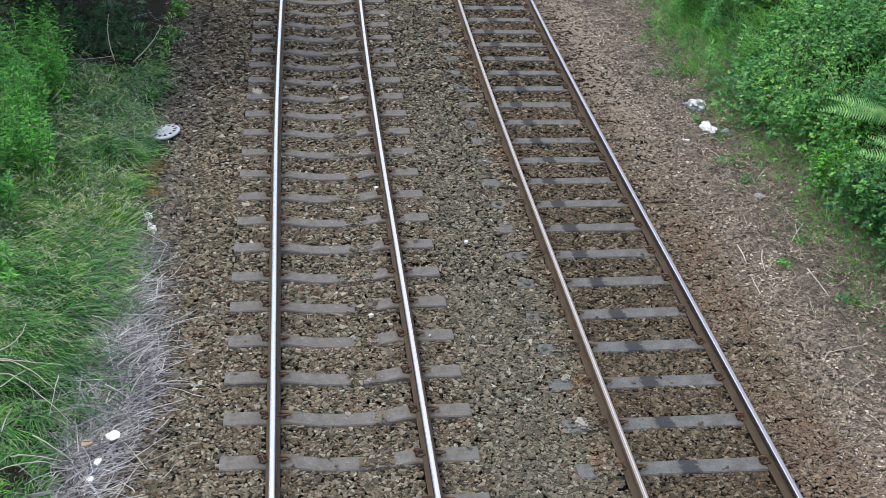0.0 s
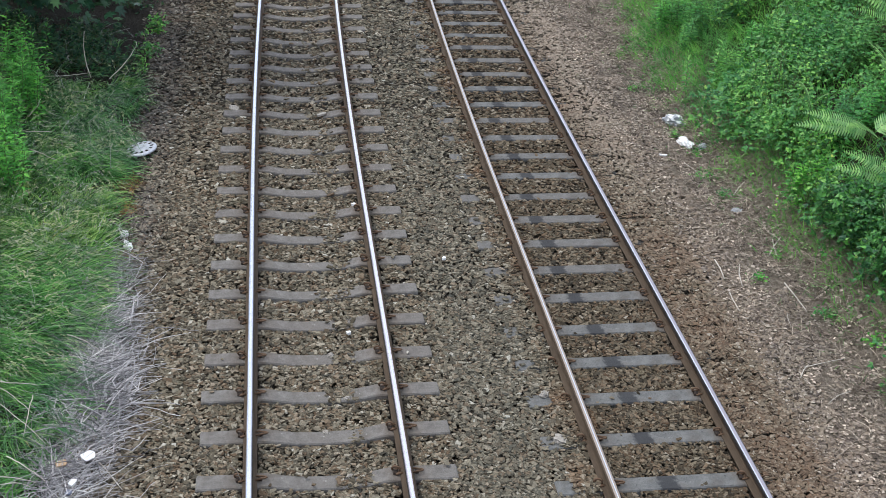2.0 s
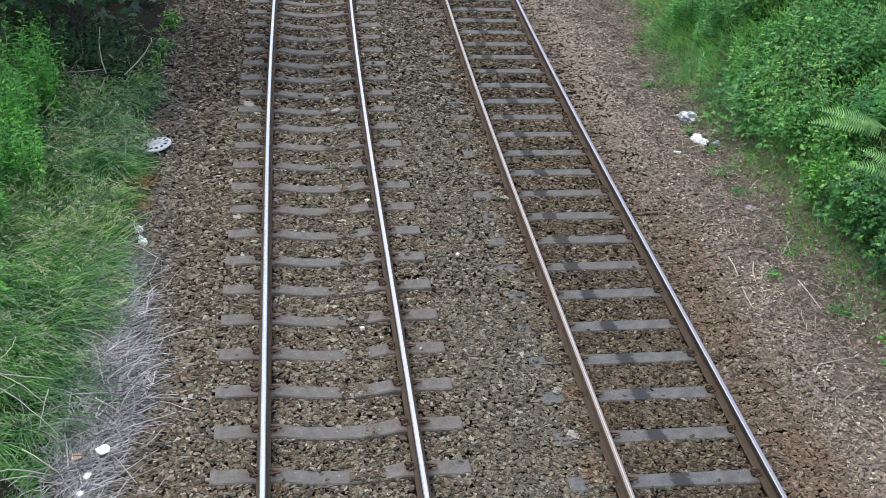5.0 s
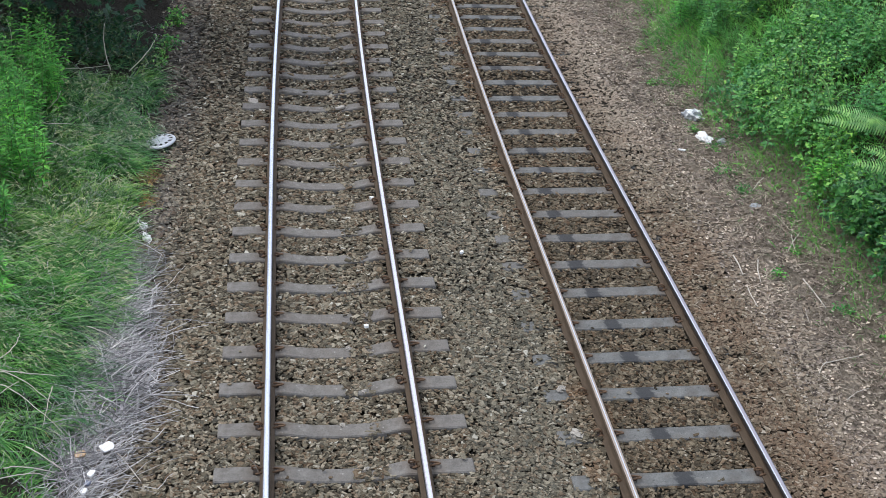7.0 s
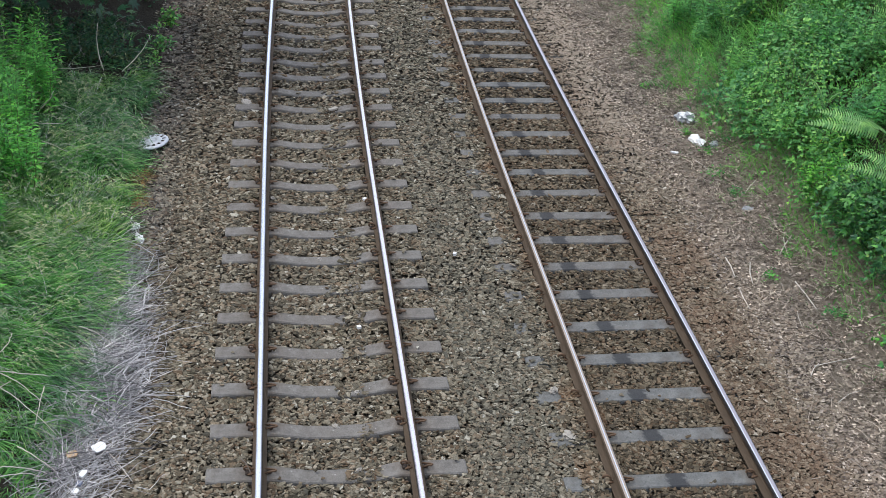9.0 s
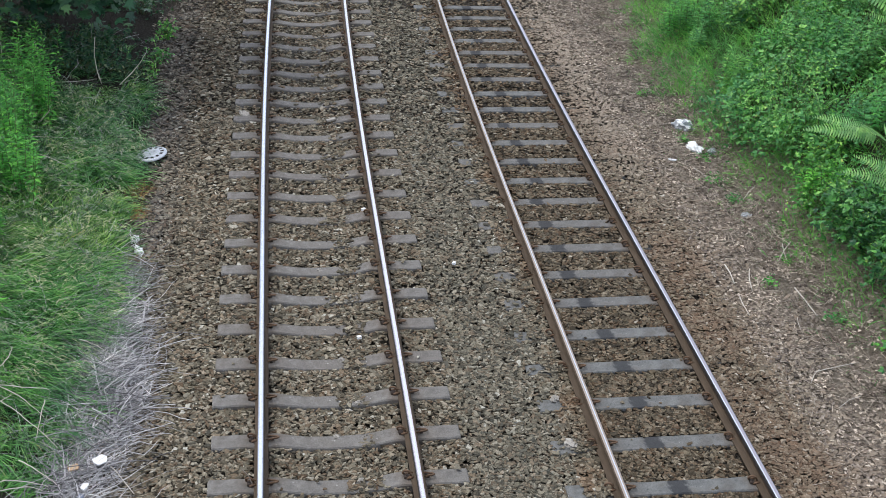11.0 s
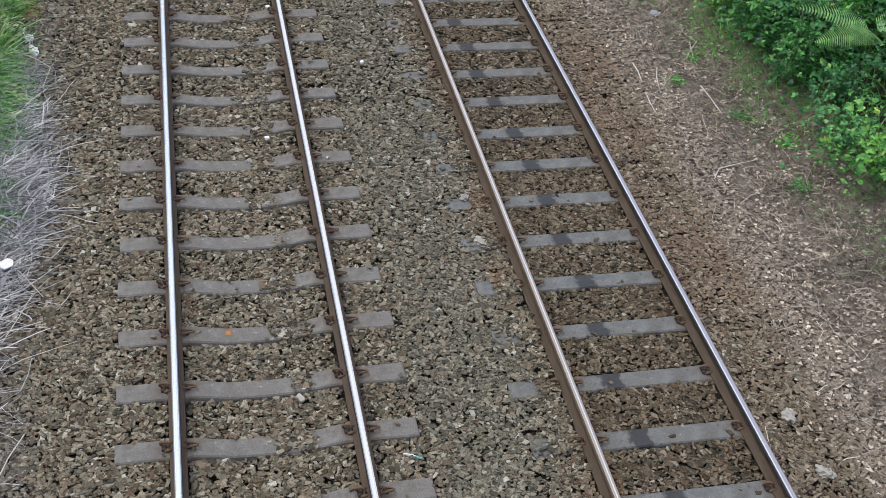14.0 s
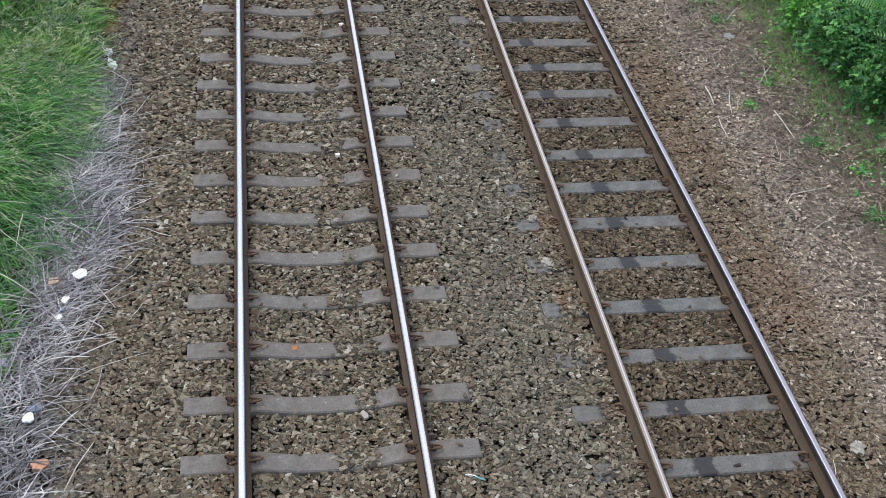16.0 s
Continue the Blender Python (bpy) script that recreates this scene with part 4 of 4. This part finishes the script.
def build_tree():
    """A sycamore at the edge of the line whose lowest boughs hang near the ground."""
    base = np.array([-5.9, 22.4, 0.0])
    base[2] = float(height(base[0], base[1])) - 0.1
    root = new("sycamore_tree", None)
    root.location = base
    trunk = np.array([(0, 0, 0), (0.1, -0.1, 1.4), (0.0, 0.1, 3.2), (0.2, 0.0, 5.5), (0.1, 0.2, 8.0)])
    part("trunk", mesh_of("trunk", *tube(trunk, [0.26, 0.2, 0.17, 0.11, 0.04], 10), BARK, True), root)
    lp = []
    for i in range(112):
        low = i < 56
        if low:
            # drooping boughs towards the line
            end = np.array([random.uniform(-5.9, -3.3), random.uniform(20.0, 24.0), random.uniform(1.0, 2.6)]) - base
            p0 = np.array([0.08, 0, end[2] + random.uniform(0.5, 1.2)])
            p1 = p0 + (end - p0) * np.array([0.55, 0.55, 0]) + np.array([0, 0, 0.35])
            p2, count = end, 210
        else:
            # unseen upper boughs added, half of them towards the line, to cast shade
            h, a = (random.uniform(2.6, 4.6), random.uniform(-1.25, 0.45)) if i % 2 else (random.uniform(2.9, 7.6), random.uniform(0, 6.283))
            out = (4.7 - 0.3 * abs(h - 3.5)) * random.uniform(0.45, 1.0)
            p0 = np.array([0.08, 0, h])
            p1 = p0 + np.array([math.cos(a) * out * 0.55, math.sin(a) * out * 0.55, 0.4])
            p2, count = p0 + np.array([math.cos(a) * out, math.sin(a) * out, random.uniform(0.0, 0.9)]), 300 if h < 5 else 120
        p = np.array([p0, p0 * 0.55 + p1 * 0.45, p1, p1 * 0.5 + p2 * 0.5, p2])
        part("limb", mesh_of("limb", *tube(p, [0.05, 0.04, 0.03, 0.016, 0.006], 5), BARK, True), root)
        w = rng.uniform(0.45 if low else 0.3, 1.04, count)
        q = np.stack([np.interp(w, np.linspace(0, 1, 5), p[:, c]) for c in range(3)], 1)
        lp.append(q + rng.normal(0, 1, (count, 3)) * np.array([0.3, 0.3, 0.2]))
    q = np.concatenate(lp)
    q = q[q[:, 2] + base[2] > 0.6 + 0.35 * rng.random(len(q))]
    out = unit(q * np.array([1, 1, 0])) + rng.normal(0, 0.6, (len(q), 3)) + np.array([0, 0, -0.35])
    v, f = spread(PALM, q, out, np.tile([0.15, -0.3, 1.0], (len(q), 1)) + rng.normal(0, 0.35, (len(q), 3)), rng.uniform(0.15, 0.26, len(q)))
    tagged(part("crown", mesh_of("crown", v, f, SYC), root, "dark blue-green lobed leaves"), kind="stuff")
    tagged(root, "dark green sycamore with low boughs shading the line", "tree")


build_left_grass()
build_dead_stems()
build_right_litter_layer()
build_toe_grass()
build_bank_grass()
build_brambles()
build_tall_herbs()
build_ferns()
build_tree()
for wx, wy, wr in ((5.75, 12.45, 0.13), (6.05, 15.55, 0.18), (6.1, 14.9, 0.1), (6.2, 13.0, 0.14), (6.25, 11.45, 0.16), (6.5, 10.7, 0.15), (6.0, 17.1, 0.08), (5.9, 19.2, 0.12), (6.35, 9.8, 0.12), (6.82, 8.48, 0.2), (6.67, 7.98, 0.16), (6.15, 16.4, 0.12)):
    weed(wx, wy, wr, "small green weeds rooted in dry earth")


# ---- loose things ----
WHITE = plain_material("white_paper", (0.78, 0.78, 0.76), 0.7, 0, 18, 0.12)
SILVER = plain_material("scratched_silver_plastic", (0.52, 0.54, 0.57), 0.4, 0.25, 40, 0.2)
FOIL = plain_material("grey_plastic_film", (0.36, 0.38, 0.39), 0.35, 0.0, 22, 0.45)
BLUE = plain_material("blue_print", (0.16, 0.18, 0.24), 0.6)
CLAY = plain_material("orange_clay", (0.52, 0.27, 0.16), 0.85, 0, 40, 0.25)
TAN = plain_material("tan_card", (0.48, 0.33, 0.19), 0.8, 0, 25, 0.3)
ORANGE = plain_material("orange_leaf", (0.36, 0.15, 0.05), 0.7, 0, 30, 0.3)
TEAL = plain_material("teal_plastic", (0.12, 0.42, 0.46), 0.4)
PALE = plain_material("pale_limestone", (0.34, 0.31, 0.265), 0.9, 0, 30, 0.3)


def place(ob, x, y, lift, rx=0, ry=0, rz=0):
    ob.matrix_basis = pose(x, y, float(height(x, y)) + lift, rx, ry, rz)
    return ob


def wheel_trim(x, y):
    """A car wheel cover: domed disc, slots round the rim, a raised middle."""
    rings = [(0.03, 0.034), (0.07, 0.036), (0.105, 0.028), (0.118, 0.024), (0.168, 0.022), (0.182, 0.022), (0.203, 0.008), (0.205, -0.006)]
    n = 72
    v = [(r * math.cos(6.2832 * i / n), r * math.sin(6.2832 * i / n), z) for r, z in rings for i in range(n)]
    f = [(k * n + i, k * n + (i + 1) % n, (k + 1) * n + (i + 1) % n, (k + 1) * n + i) for k in range(len(rings) - 1) for i in range(n) if not (k == 3 and i % 6 in (0, 1, 2))]
    me = mesh_of("wheel_trim", v, f, SILVER, True)
    ob = new("wheel_trim", me)
    ob.modifiers.new("thickness", "SOLIDIFY").thickness = 0.004
    bm = bmesh.new()
    bmesh.ops.create_cone(bm, cap_ends=True, segments=28, radius1=0.036, radius2=0.03, depth=0.014, matrix=Matrix.Translation((0, 0, 0.038)))
    part("centre_cap", bm_mesh("centre_cap", bm, SILVER), ob)
    # dark disc added behind the slots to stand in for their shade
    bm = bmesh.new()
    bmesh.ops.create_cone(bm, cap_ends=True, segments=36, radius1=0.186, radius2=0.186, depth=0.006, matrix=Matrix.Translation((0, 0, -0.012)))
    part("back_plate", bm_mesh("back_plate", bm, RUST_DARK), ob)
    tagged(ob, "silver plastic car wheel cover lying at the grass edge", "wheel cover")
    ob.matrix_basis = pose(x, y, float(height(x, y)) + 0.08, 3, -9, 0) @ Matrix.Scale(1.12, 4)
    return ob


def crumple(name, x, y, size, mat, label, category, seed, spots=None):
    """A crushed film or paper bag: a folded, flattened lump with sharp creases."""
    bm = bmesh.new()
    bmesh.ops.create_icosphere(bm, subdivisions=3, radius=1)
    for v in bm.verts:
        d = noise.noise(v.co * 2.1 + Vector((seed, 0, 0))) * 0.55 + noise.noise(v.co * 5 + Vector((0, seed, 0))) * 0.3
        v.co *= 1 + d
        v.co = Vector((v.co.x * size[0] / 2, v.co.y * size[1] / 2, max(v.co.z, -0.5) * size[2] / 2))
    me = bm_mesh(name, bm, mat)
    if spots:
        me.materials.append(spots)
        r = random.Random(seed)
        for p in me.polygons:
            p.material_index = int(noise.noise(p.center * 18 + Vector((seed, 3, 1))) > 0.18)
    ob = tagged(new(name, me), label, category)
    return place(ob, x, y, size[2] * 0.22, 0, 0, seed * 47)


def slab(name, x, y, size, mat, label, category, rz=0, tilt=0, lift=0.0, bend_up=0.0):
    """A small flat piece with rounded corners and a slight curl."""
    bm = bmesh.new()
    bmesh.ops.create_grid(bm, x_segments=6, y_segments=6, size=0.5)
    for v in bm.verts:
        v.co.x += 0.16 * noise.noise(v.co * 2.5 + Vector((x * 9, y * 7, 0)))
        v.co.y += 0.16 * noise.noise(v.co * 2.5 + Vector((y * 5, x * 8, 4)))
        v.co.z = bend_up * (v.co.x ** 2 + 0.5 * v.co.x * v.co.y) * 4 + 0.06 * noise.noise(v.co * 4)
        if abs(v.co.x) > 0.4 and abs(v.co.y) > 0.4:
            v.co.x *= 0.8
            v.co.y *= 0.8
    ext = bmesh.ops.extrude_face_region(bm, geom=bm.faces[:])
    bmesh.ops.translate(bm, vec=(0, 0, 1), verts=[g for g in ext["geom"] if isinstance(g, bmesh.types.BMVert)])
    bmesh.ops.recalc_face_normals(bm, faces=bm.faces[:])
    for v in bm.verts:
        v.co = Vector((v.co.x * size[0], v.co.y * size[1], v.co.z * size[2]))
    ob = tagged(new(name, bm_mesh(name, bm, mat)), label, category)
    return place(ob, x, y, lift, tilt, 0, rz)


def stick(a, b, radius, label, name="dead_cane", mat=None, lift=0.02):
    a, b = Vector((*a, float(height(*a)) + lift)), Vector((*b, float(height(*b)) + lift))
    side = Vector((b.y - a.y, a.x - b.x, 0.0)) * random.uniform(-0.05, 0.05)
    mid = (a + b) / 2 + side + Vector((0, 0, 0.015))
    p = np.array([a, a * 0.6 + mid * 0.4, mid, b * 0.6 + mid * 0.4, b]) - np.array(a)
    ob = new(name, mesh_of(name, *tube(p, [radius, radius, radius * 0.9, radius * 0.8, radius * 0.6], 6), mat or CANE, True))
    ob.location = a
    return tagged(ob, label, "stick", "dead canes on the ground")


wheel_trim(-2.44, 16.77)
slab("paper_scrap", -2.33, 9.2, (0.13, 0.12, 0.012), WHITE, "torn white paper scrap lying on dead stems", "litter", 25, 6, 0.12, 0.2)
slab("card_scrap", -2.58, 9.12, (0.11, 0.07, 0.015), TAN, "curled tan card scrap on dead stems", "litter", 30, 8, 0.12, 0.3)
crumple("plastic_bag", 6.18, 17.66, (0.36, 0.26, 0.22), FOIL, "crumpled white and green plastic bag on dry earth", "litter", 3, WHITE)
crumple("paper_bag", 6.09, 16.78, (0.17, 0.40, 0.15), WHITE, "crushed white paper bag at the foot of the bank", "litter", 4)
slab("paper_chip", 5.6, 16.36, (0.12, 0.05, 0.02), WHITE, "small white paper piece on brown earth", "litter", -25, 0, 0.01, 0.1)
crumple("plastic_film", 6.15, 14.45, (0.16, 0.12, 0.05), FOIL, "crumpled grey plastic film in dry weeds", "litter", 8)
crumple("plastic_film", 6.32, 16.6, (0.2, 0.12, 0.08), FOIL, "crumpled grey plastic film in dry weeds", "litter", 9)
slab("paper_scrap", 6.22, 7.40, (0.10, 0.10, 0.02), WHITE, "dirty white paper scrap on dry earth", "litter", 35, 4, 0.03, 0.3)
crumple("wrapper", -2.46, 14.12, (0.10, 0.16, 0.09), WHITE, "crumpled white wrapper at the grass edge", "litter", 11)
crumple("wrapper", -2.38, 13.80, (0.10, 0.26, 0.09), WHITE, "thin white wrapper at the grass edge", "litter", 12)
crumple("paper_cup", -2.12, 10.72, (0.09, 0.12, 0.07), FOIL, "crushed pale cup on dead stems", "litter", 13)
slab("striped_wrapper", -2.43, 8.82, (0.06, 0.09, 0.02), WHITE, "white wrapper with dark stripes on dead stems", "litter", -20, 0, 0.11, 0.2)
slab("striped_wrapper", -2.45, 8.68, (0.055, 0.06, 0.02), BLUE, "dark printed wrapper on dead stems", "litter", -24, 0, 0.11, 0.2)
slab("striped_wrapper", -2.47, 8.57, (0.055, 0.07, 0.02), WHITE, "white wrapper end on dead stems", "litter", -15, 0, 0.11, 0.2)
slab("snack_packet", -2.54, 7.33, (0.12, 0.08, 0.02), BLUE, "blue and white printed snack packet in dead stems", "litter", 20, 0, 0.11, 0.4)
slab("snack_packet", -2.58, 7.22, (0.09, 0.10, 0.02), WHITE, "white torn snack packet in dead stems", "litter", 10, 5, 0.11, 0.3)
crumple("clear_cup", -2.95, 8.05, (0.17, 0.13, 0.1), FOIL, "clear plastic cup in scruffy grass", "litter", 15)
slab("brick_fragment", -2.43, 6.7, (0.13, 0.10, 0.05), CLAY, "broken orange clay brick fragment on dead stems", "rubble", 12, 0, 0.03, 0.05)
lv, lf = spread(PALM, np.zeros((1, 3)), np.array([[0.4, 1.0, 0.05]]), np.array([[0, 0, 1.0]]), 0.085)
fallen = tagged(new("fallen_leaf", mesh_of("fallen_leaf", lv, lf, ORANGE)), "curled orange dead leaf on a concrete sleeper", "leaf")
fallen.modifiers.new("thickness", "SOLIDIFY").thickness = 0.002
fallen.location = (-0.28, 7.9, -0.05)
slab("white_pebble", 0.35, 11.2, (0.05, 0.045, 0.03), WHITE, "white pebble on ballast", "stone", 15, 0, 0.04)
slab("white_pebble", 1.68, 12.95, (0.05, 0.04, 0.03), WHITE, "white pebble on ballast", "stone", 65, 0, 0.04)
slab("white_pebble", 0.62, 14.45, (0.05, 0.05, 0.03), WHITE, "white pebble on ballast", "stone", 35, 0, 0.05)
slab("white_pebble", 0.32, 17.8, (0.17, 0.07, 0.03), PALE, "pale broken stone on a sleeper", "stone", 35, 0, 0.05)
crumple("concrete_flake", 4.6, 6.28, (0.17, 0.13, 0.10), PALE, "pale broken concrete flake in rusty ballast", "stone", 21)
crumple("concrete_flake", 4.64, 5.6, (0.16, 0.12, 0.10), PALE, "pale broken concrete flake in rusty ballast", "stone", 22)
slab("concrete_flake", 0.30, 6.98, (0.05, 0.10, 0.02), PALE, "pale stone chip on ballast", "stone", 25, 0, 0.04)
wand = stick((1.07, 6.17), (1.21, 6.10), 0.006, "small white plastic stick with a teal end on ballast", "plastic_stick", WHITE, 0.045)
tip = part("coloured_end", mesh_of("coloured_end", *tube(np.array([(0.09, -0.045, 0.006), (0.15, -0.075, 0.0)]), 0.0068, 6), TEAL), wand, "teal end")

for a, b, r in (((5.32, 12.97), (5.28, 12.45), 0.011), ((5.63, 12.86), (5.47, 12.30), 0.009), ((5.23, 12.14), (5.19, 11.62), 0.008), ((6.05, 12.33), (6.06, 11.6), 0.010), ((6.4, 13.42), (6.1, 13.04), 0.009), ((6.3, 13.45), (6.2, 12.95), 0.007), ((5.54, 10.4), (6.15, 10.55), 0.006), ((5.42, 10.2), (5.62, 10.45), 0.006), ((5.8, 11.6), (5.72, 11.25), 0.005), ((5.85, 16.05), (5.95, 15.7), 0.006), ((6.25, 14.9), (6.5, 15.15), 0.008), ((5.55, 9.7), (5.9, 9.9), 0.005)):
    stick(a, b, r, "pale dead cane lying on dry earth")
for a, b, r in (((-2.4, 9.41), (-1.95, 8.65), 0.006), ((-2.0, 6.85), (-2.2, 6.35), 0.006), ((-2.9, 9.5), (-2.45, 9.45), 0.006), ((-2.3, 8.1), (-2.05, 8.75), 0.005), ((-2.5, 7.6), (-1.6, 7.9), 0.004), ((-2.75, 11.3), (-2.25, 11.35), 0.006), ((-2.55, 12.1), (-2.2, 12.6), 0.006)):
    stick(a, b, r, "bleached bent stalk across the ballast edge", lift=0.06)
stick((-0.93, 8.75), (-0.83, 8.52), 0.006, "brown twig leaning against a rail", "twig", BARK, 0.09)
def bent_stalk(points, radius, label):
    """A long dry stalk through three points, with a kink of its own."""
    p = np.array(points, float)
    h = np.linspace(0, 1, 12)[:, None]
    line = p[0] * (1 - h) ** 2 + (2 * p[1] - (p[0] + p[2]) / 2) * 2 * h * (1 - h) + p[2] * h ** 2
    line = line + rng.normal(0, 0.003, line.shape)
    ob = new("dead_stalk", mesh_of("dead_stalk", *tube(line - line[0], np.linspace(radius, radius * 0.5, 12), 5), CANE, True))
    ob.location = line[0]
    return tagged(ob, label, "dead plant", "dead stalks in the grass")


for p in (((-5.2, 20.02, 0.3), (-5.13, 19.97, 0.6), (-5.17, 19.97, 0.86)), ((-4.48, 19.68, 0.3), (-4.48, 19.63, 0.6), (-4.51, 19.63, 0.81)), ((-3.39, 18.94, 0.3), (-3.44, 18.89, 0.68), (-3.4, 18.89, 1.11)), ((-3.09, 18.84, 0.3), (-2.75, 18.79, 0.65), (-2.58, 18.79, 0.93)), ((-4.46, 18.41, 0.3), (-4.32, 18.36, 0.52), (-4.24, 18.36, 0.65)), ((-4.33, 17.77, 0.3), (-4.18, 17.72, 0.5), (-4.13, 17.72, 0.61)), ((-4.14, 17.31, 0.3), (-3.98, 17.26, 0.47), (-3.91, 17.26, 0.6))):
    bent_stalk(p, 0.009, "bleached crooked dead stalk standing in tall grass")
for p in (((-4.12, 18.79, 0.4), (-3.71, 18.74, 0.42), (-3.34, 18.74, 0.46)), ((-4.15, 16.5, 0.42), (-3.94, 16.45, 0.42), (-3.65, 16.45, 0.4)), ((-3.88, 15.82, 0.42), (-3.7, 15.7, 0.4), (-3.5, 15.55, 0.36)), ((-3.58, 10.19, 0.4), (-3.39, 10.41, 0.42), (-3.38, 10.75, 0.4)), ((-3.56, 10.09, 0.38), (-3.12, 10.01, 0.36), (-2.9, 10.03, 0.3)), ((-3.55, 10.02, 0.4), (-3.25, 9.92, 0.38), (-2.9, 9.63, 0.24)), ((-3.51, 9.81, 0.36), (-3.24, 9.7, 0.36), (-2.73, 9.26, 0.12)), ((-3.47, 9.59, 0.34), (-3.36, 9.73, 0.36), (-3.24, 9.88, 0.36)), ((-2.91, 9.85, 0.3), (-2.92, 9.63, 0.28), (-2.95, 9.37, 0.14)), ((-3.34, 9.05, 0.22), (-3.31, 9.18, 0.28), (-3.27, 9.33, 0.3)), ((-3.26, 8.49, 0.2), (-2.97, 8.59, 0.2), (-2.76, 8.59, 0.14)), ((-3.19, 8.69, 0.2), (-2.98, 8.68, 0.2), (-2.72, 8.67, 0.12)), ((-3.04, 9.0, 0.2), (-2.86, 8.86, 0.18), (-2.65, 8.71, 0.1)), ((-2.72, 10.97, 0.3), (-2.51, 10.92, 0.22), (-2.33, 10.85, 0.08))):
    bent_stalk(p, 0.006, "long pale straw stalk fallen across the grass")

# pale chips and broken mortar on the sleepers and ballast
for x, y, w, d in ((-1.07, 18.06, 0.24, 0.12), (-0.91, 15.68, 0.045, 0.045), (-0.64, 14.54, 0.06, 0.04), (2.4, 9.21, 0.13, 0.10), (2.4, 10.0, 0.10, 0.07), (0.0, 9.39, 0.07, 0.06), (0.25, 9.97, 0.06, 0.05), (0.12, 10.80, 0.06, 0.05), (0.2, 8.66, 0.07, 0.06), (0.3, 12.2, 0.05, 0.05), (-0.05, 12.9, 0.06, 0.05), (0.24, 7.9, 0.06, 0.06)):
    crumple("mortar_chip", x, y, (w * 1.15, d * 1.15, 0.075), PALE, "pale chip of broken mortar on the track bed", "stone", int(100 * y) % 37)
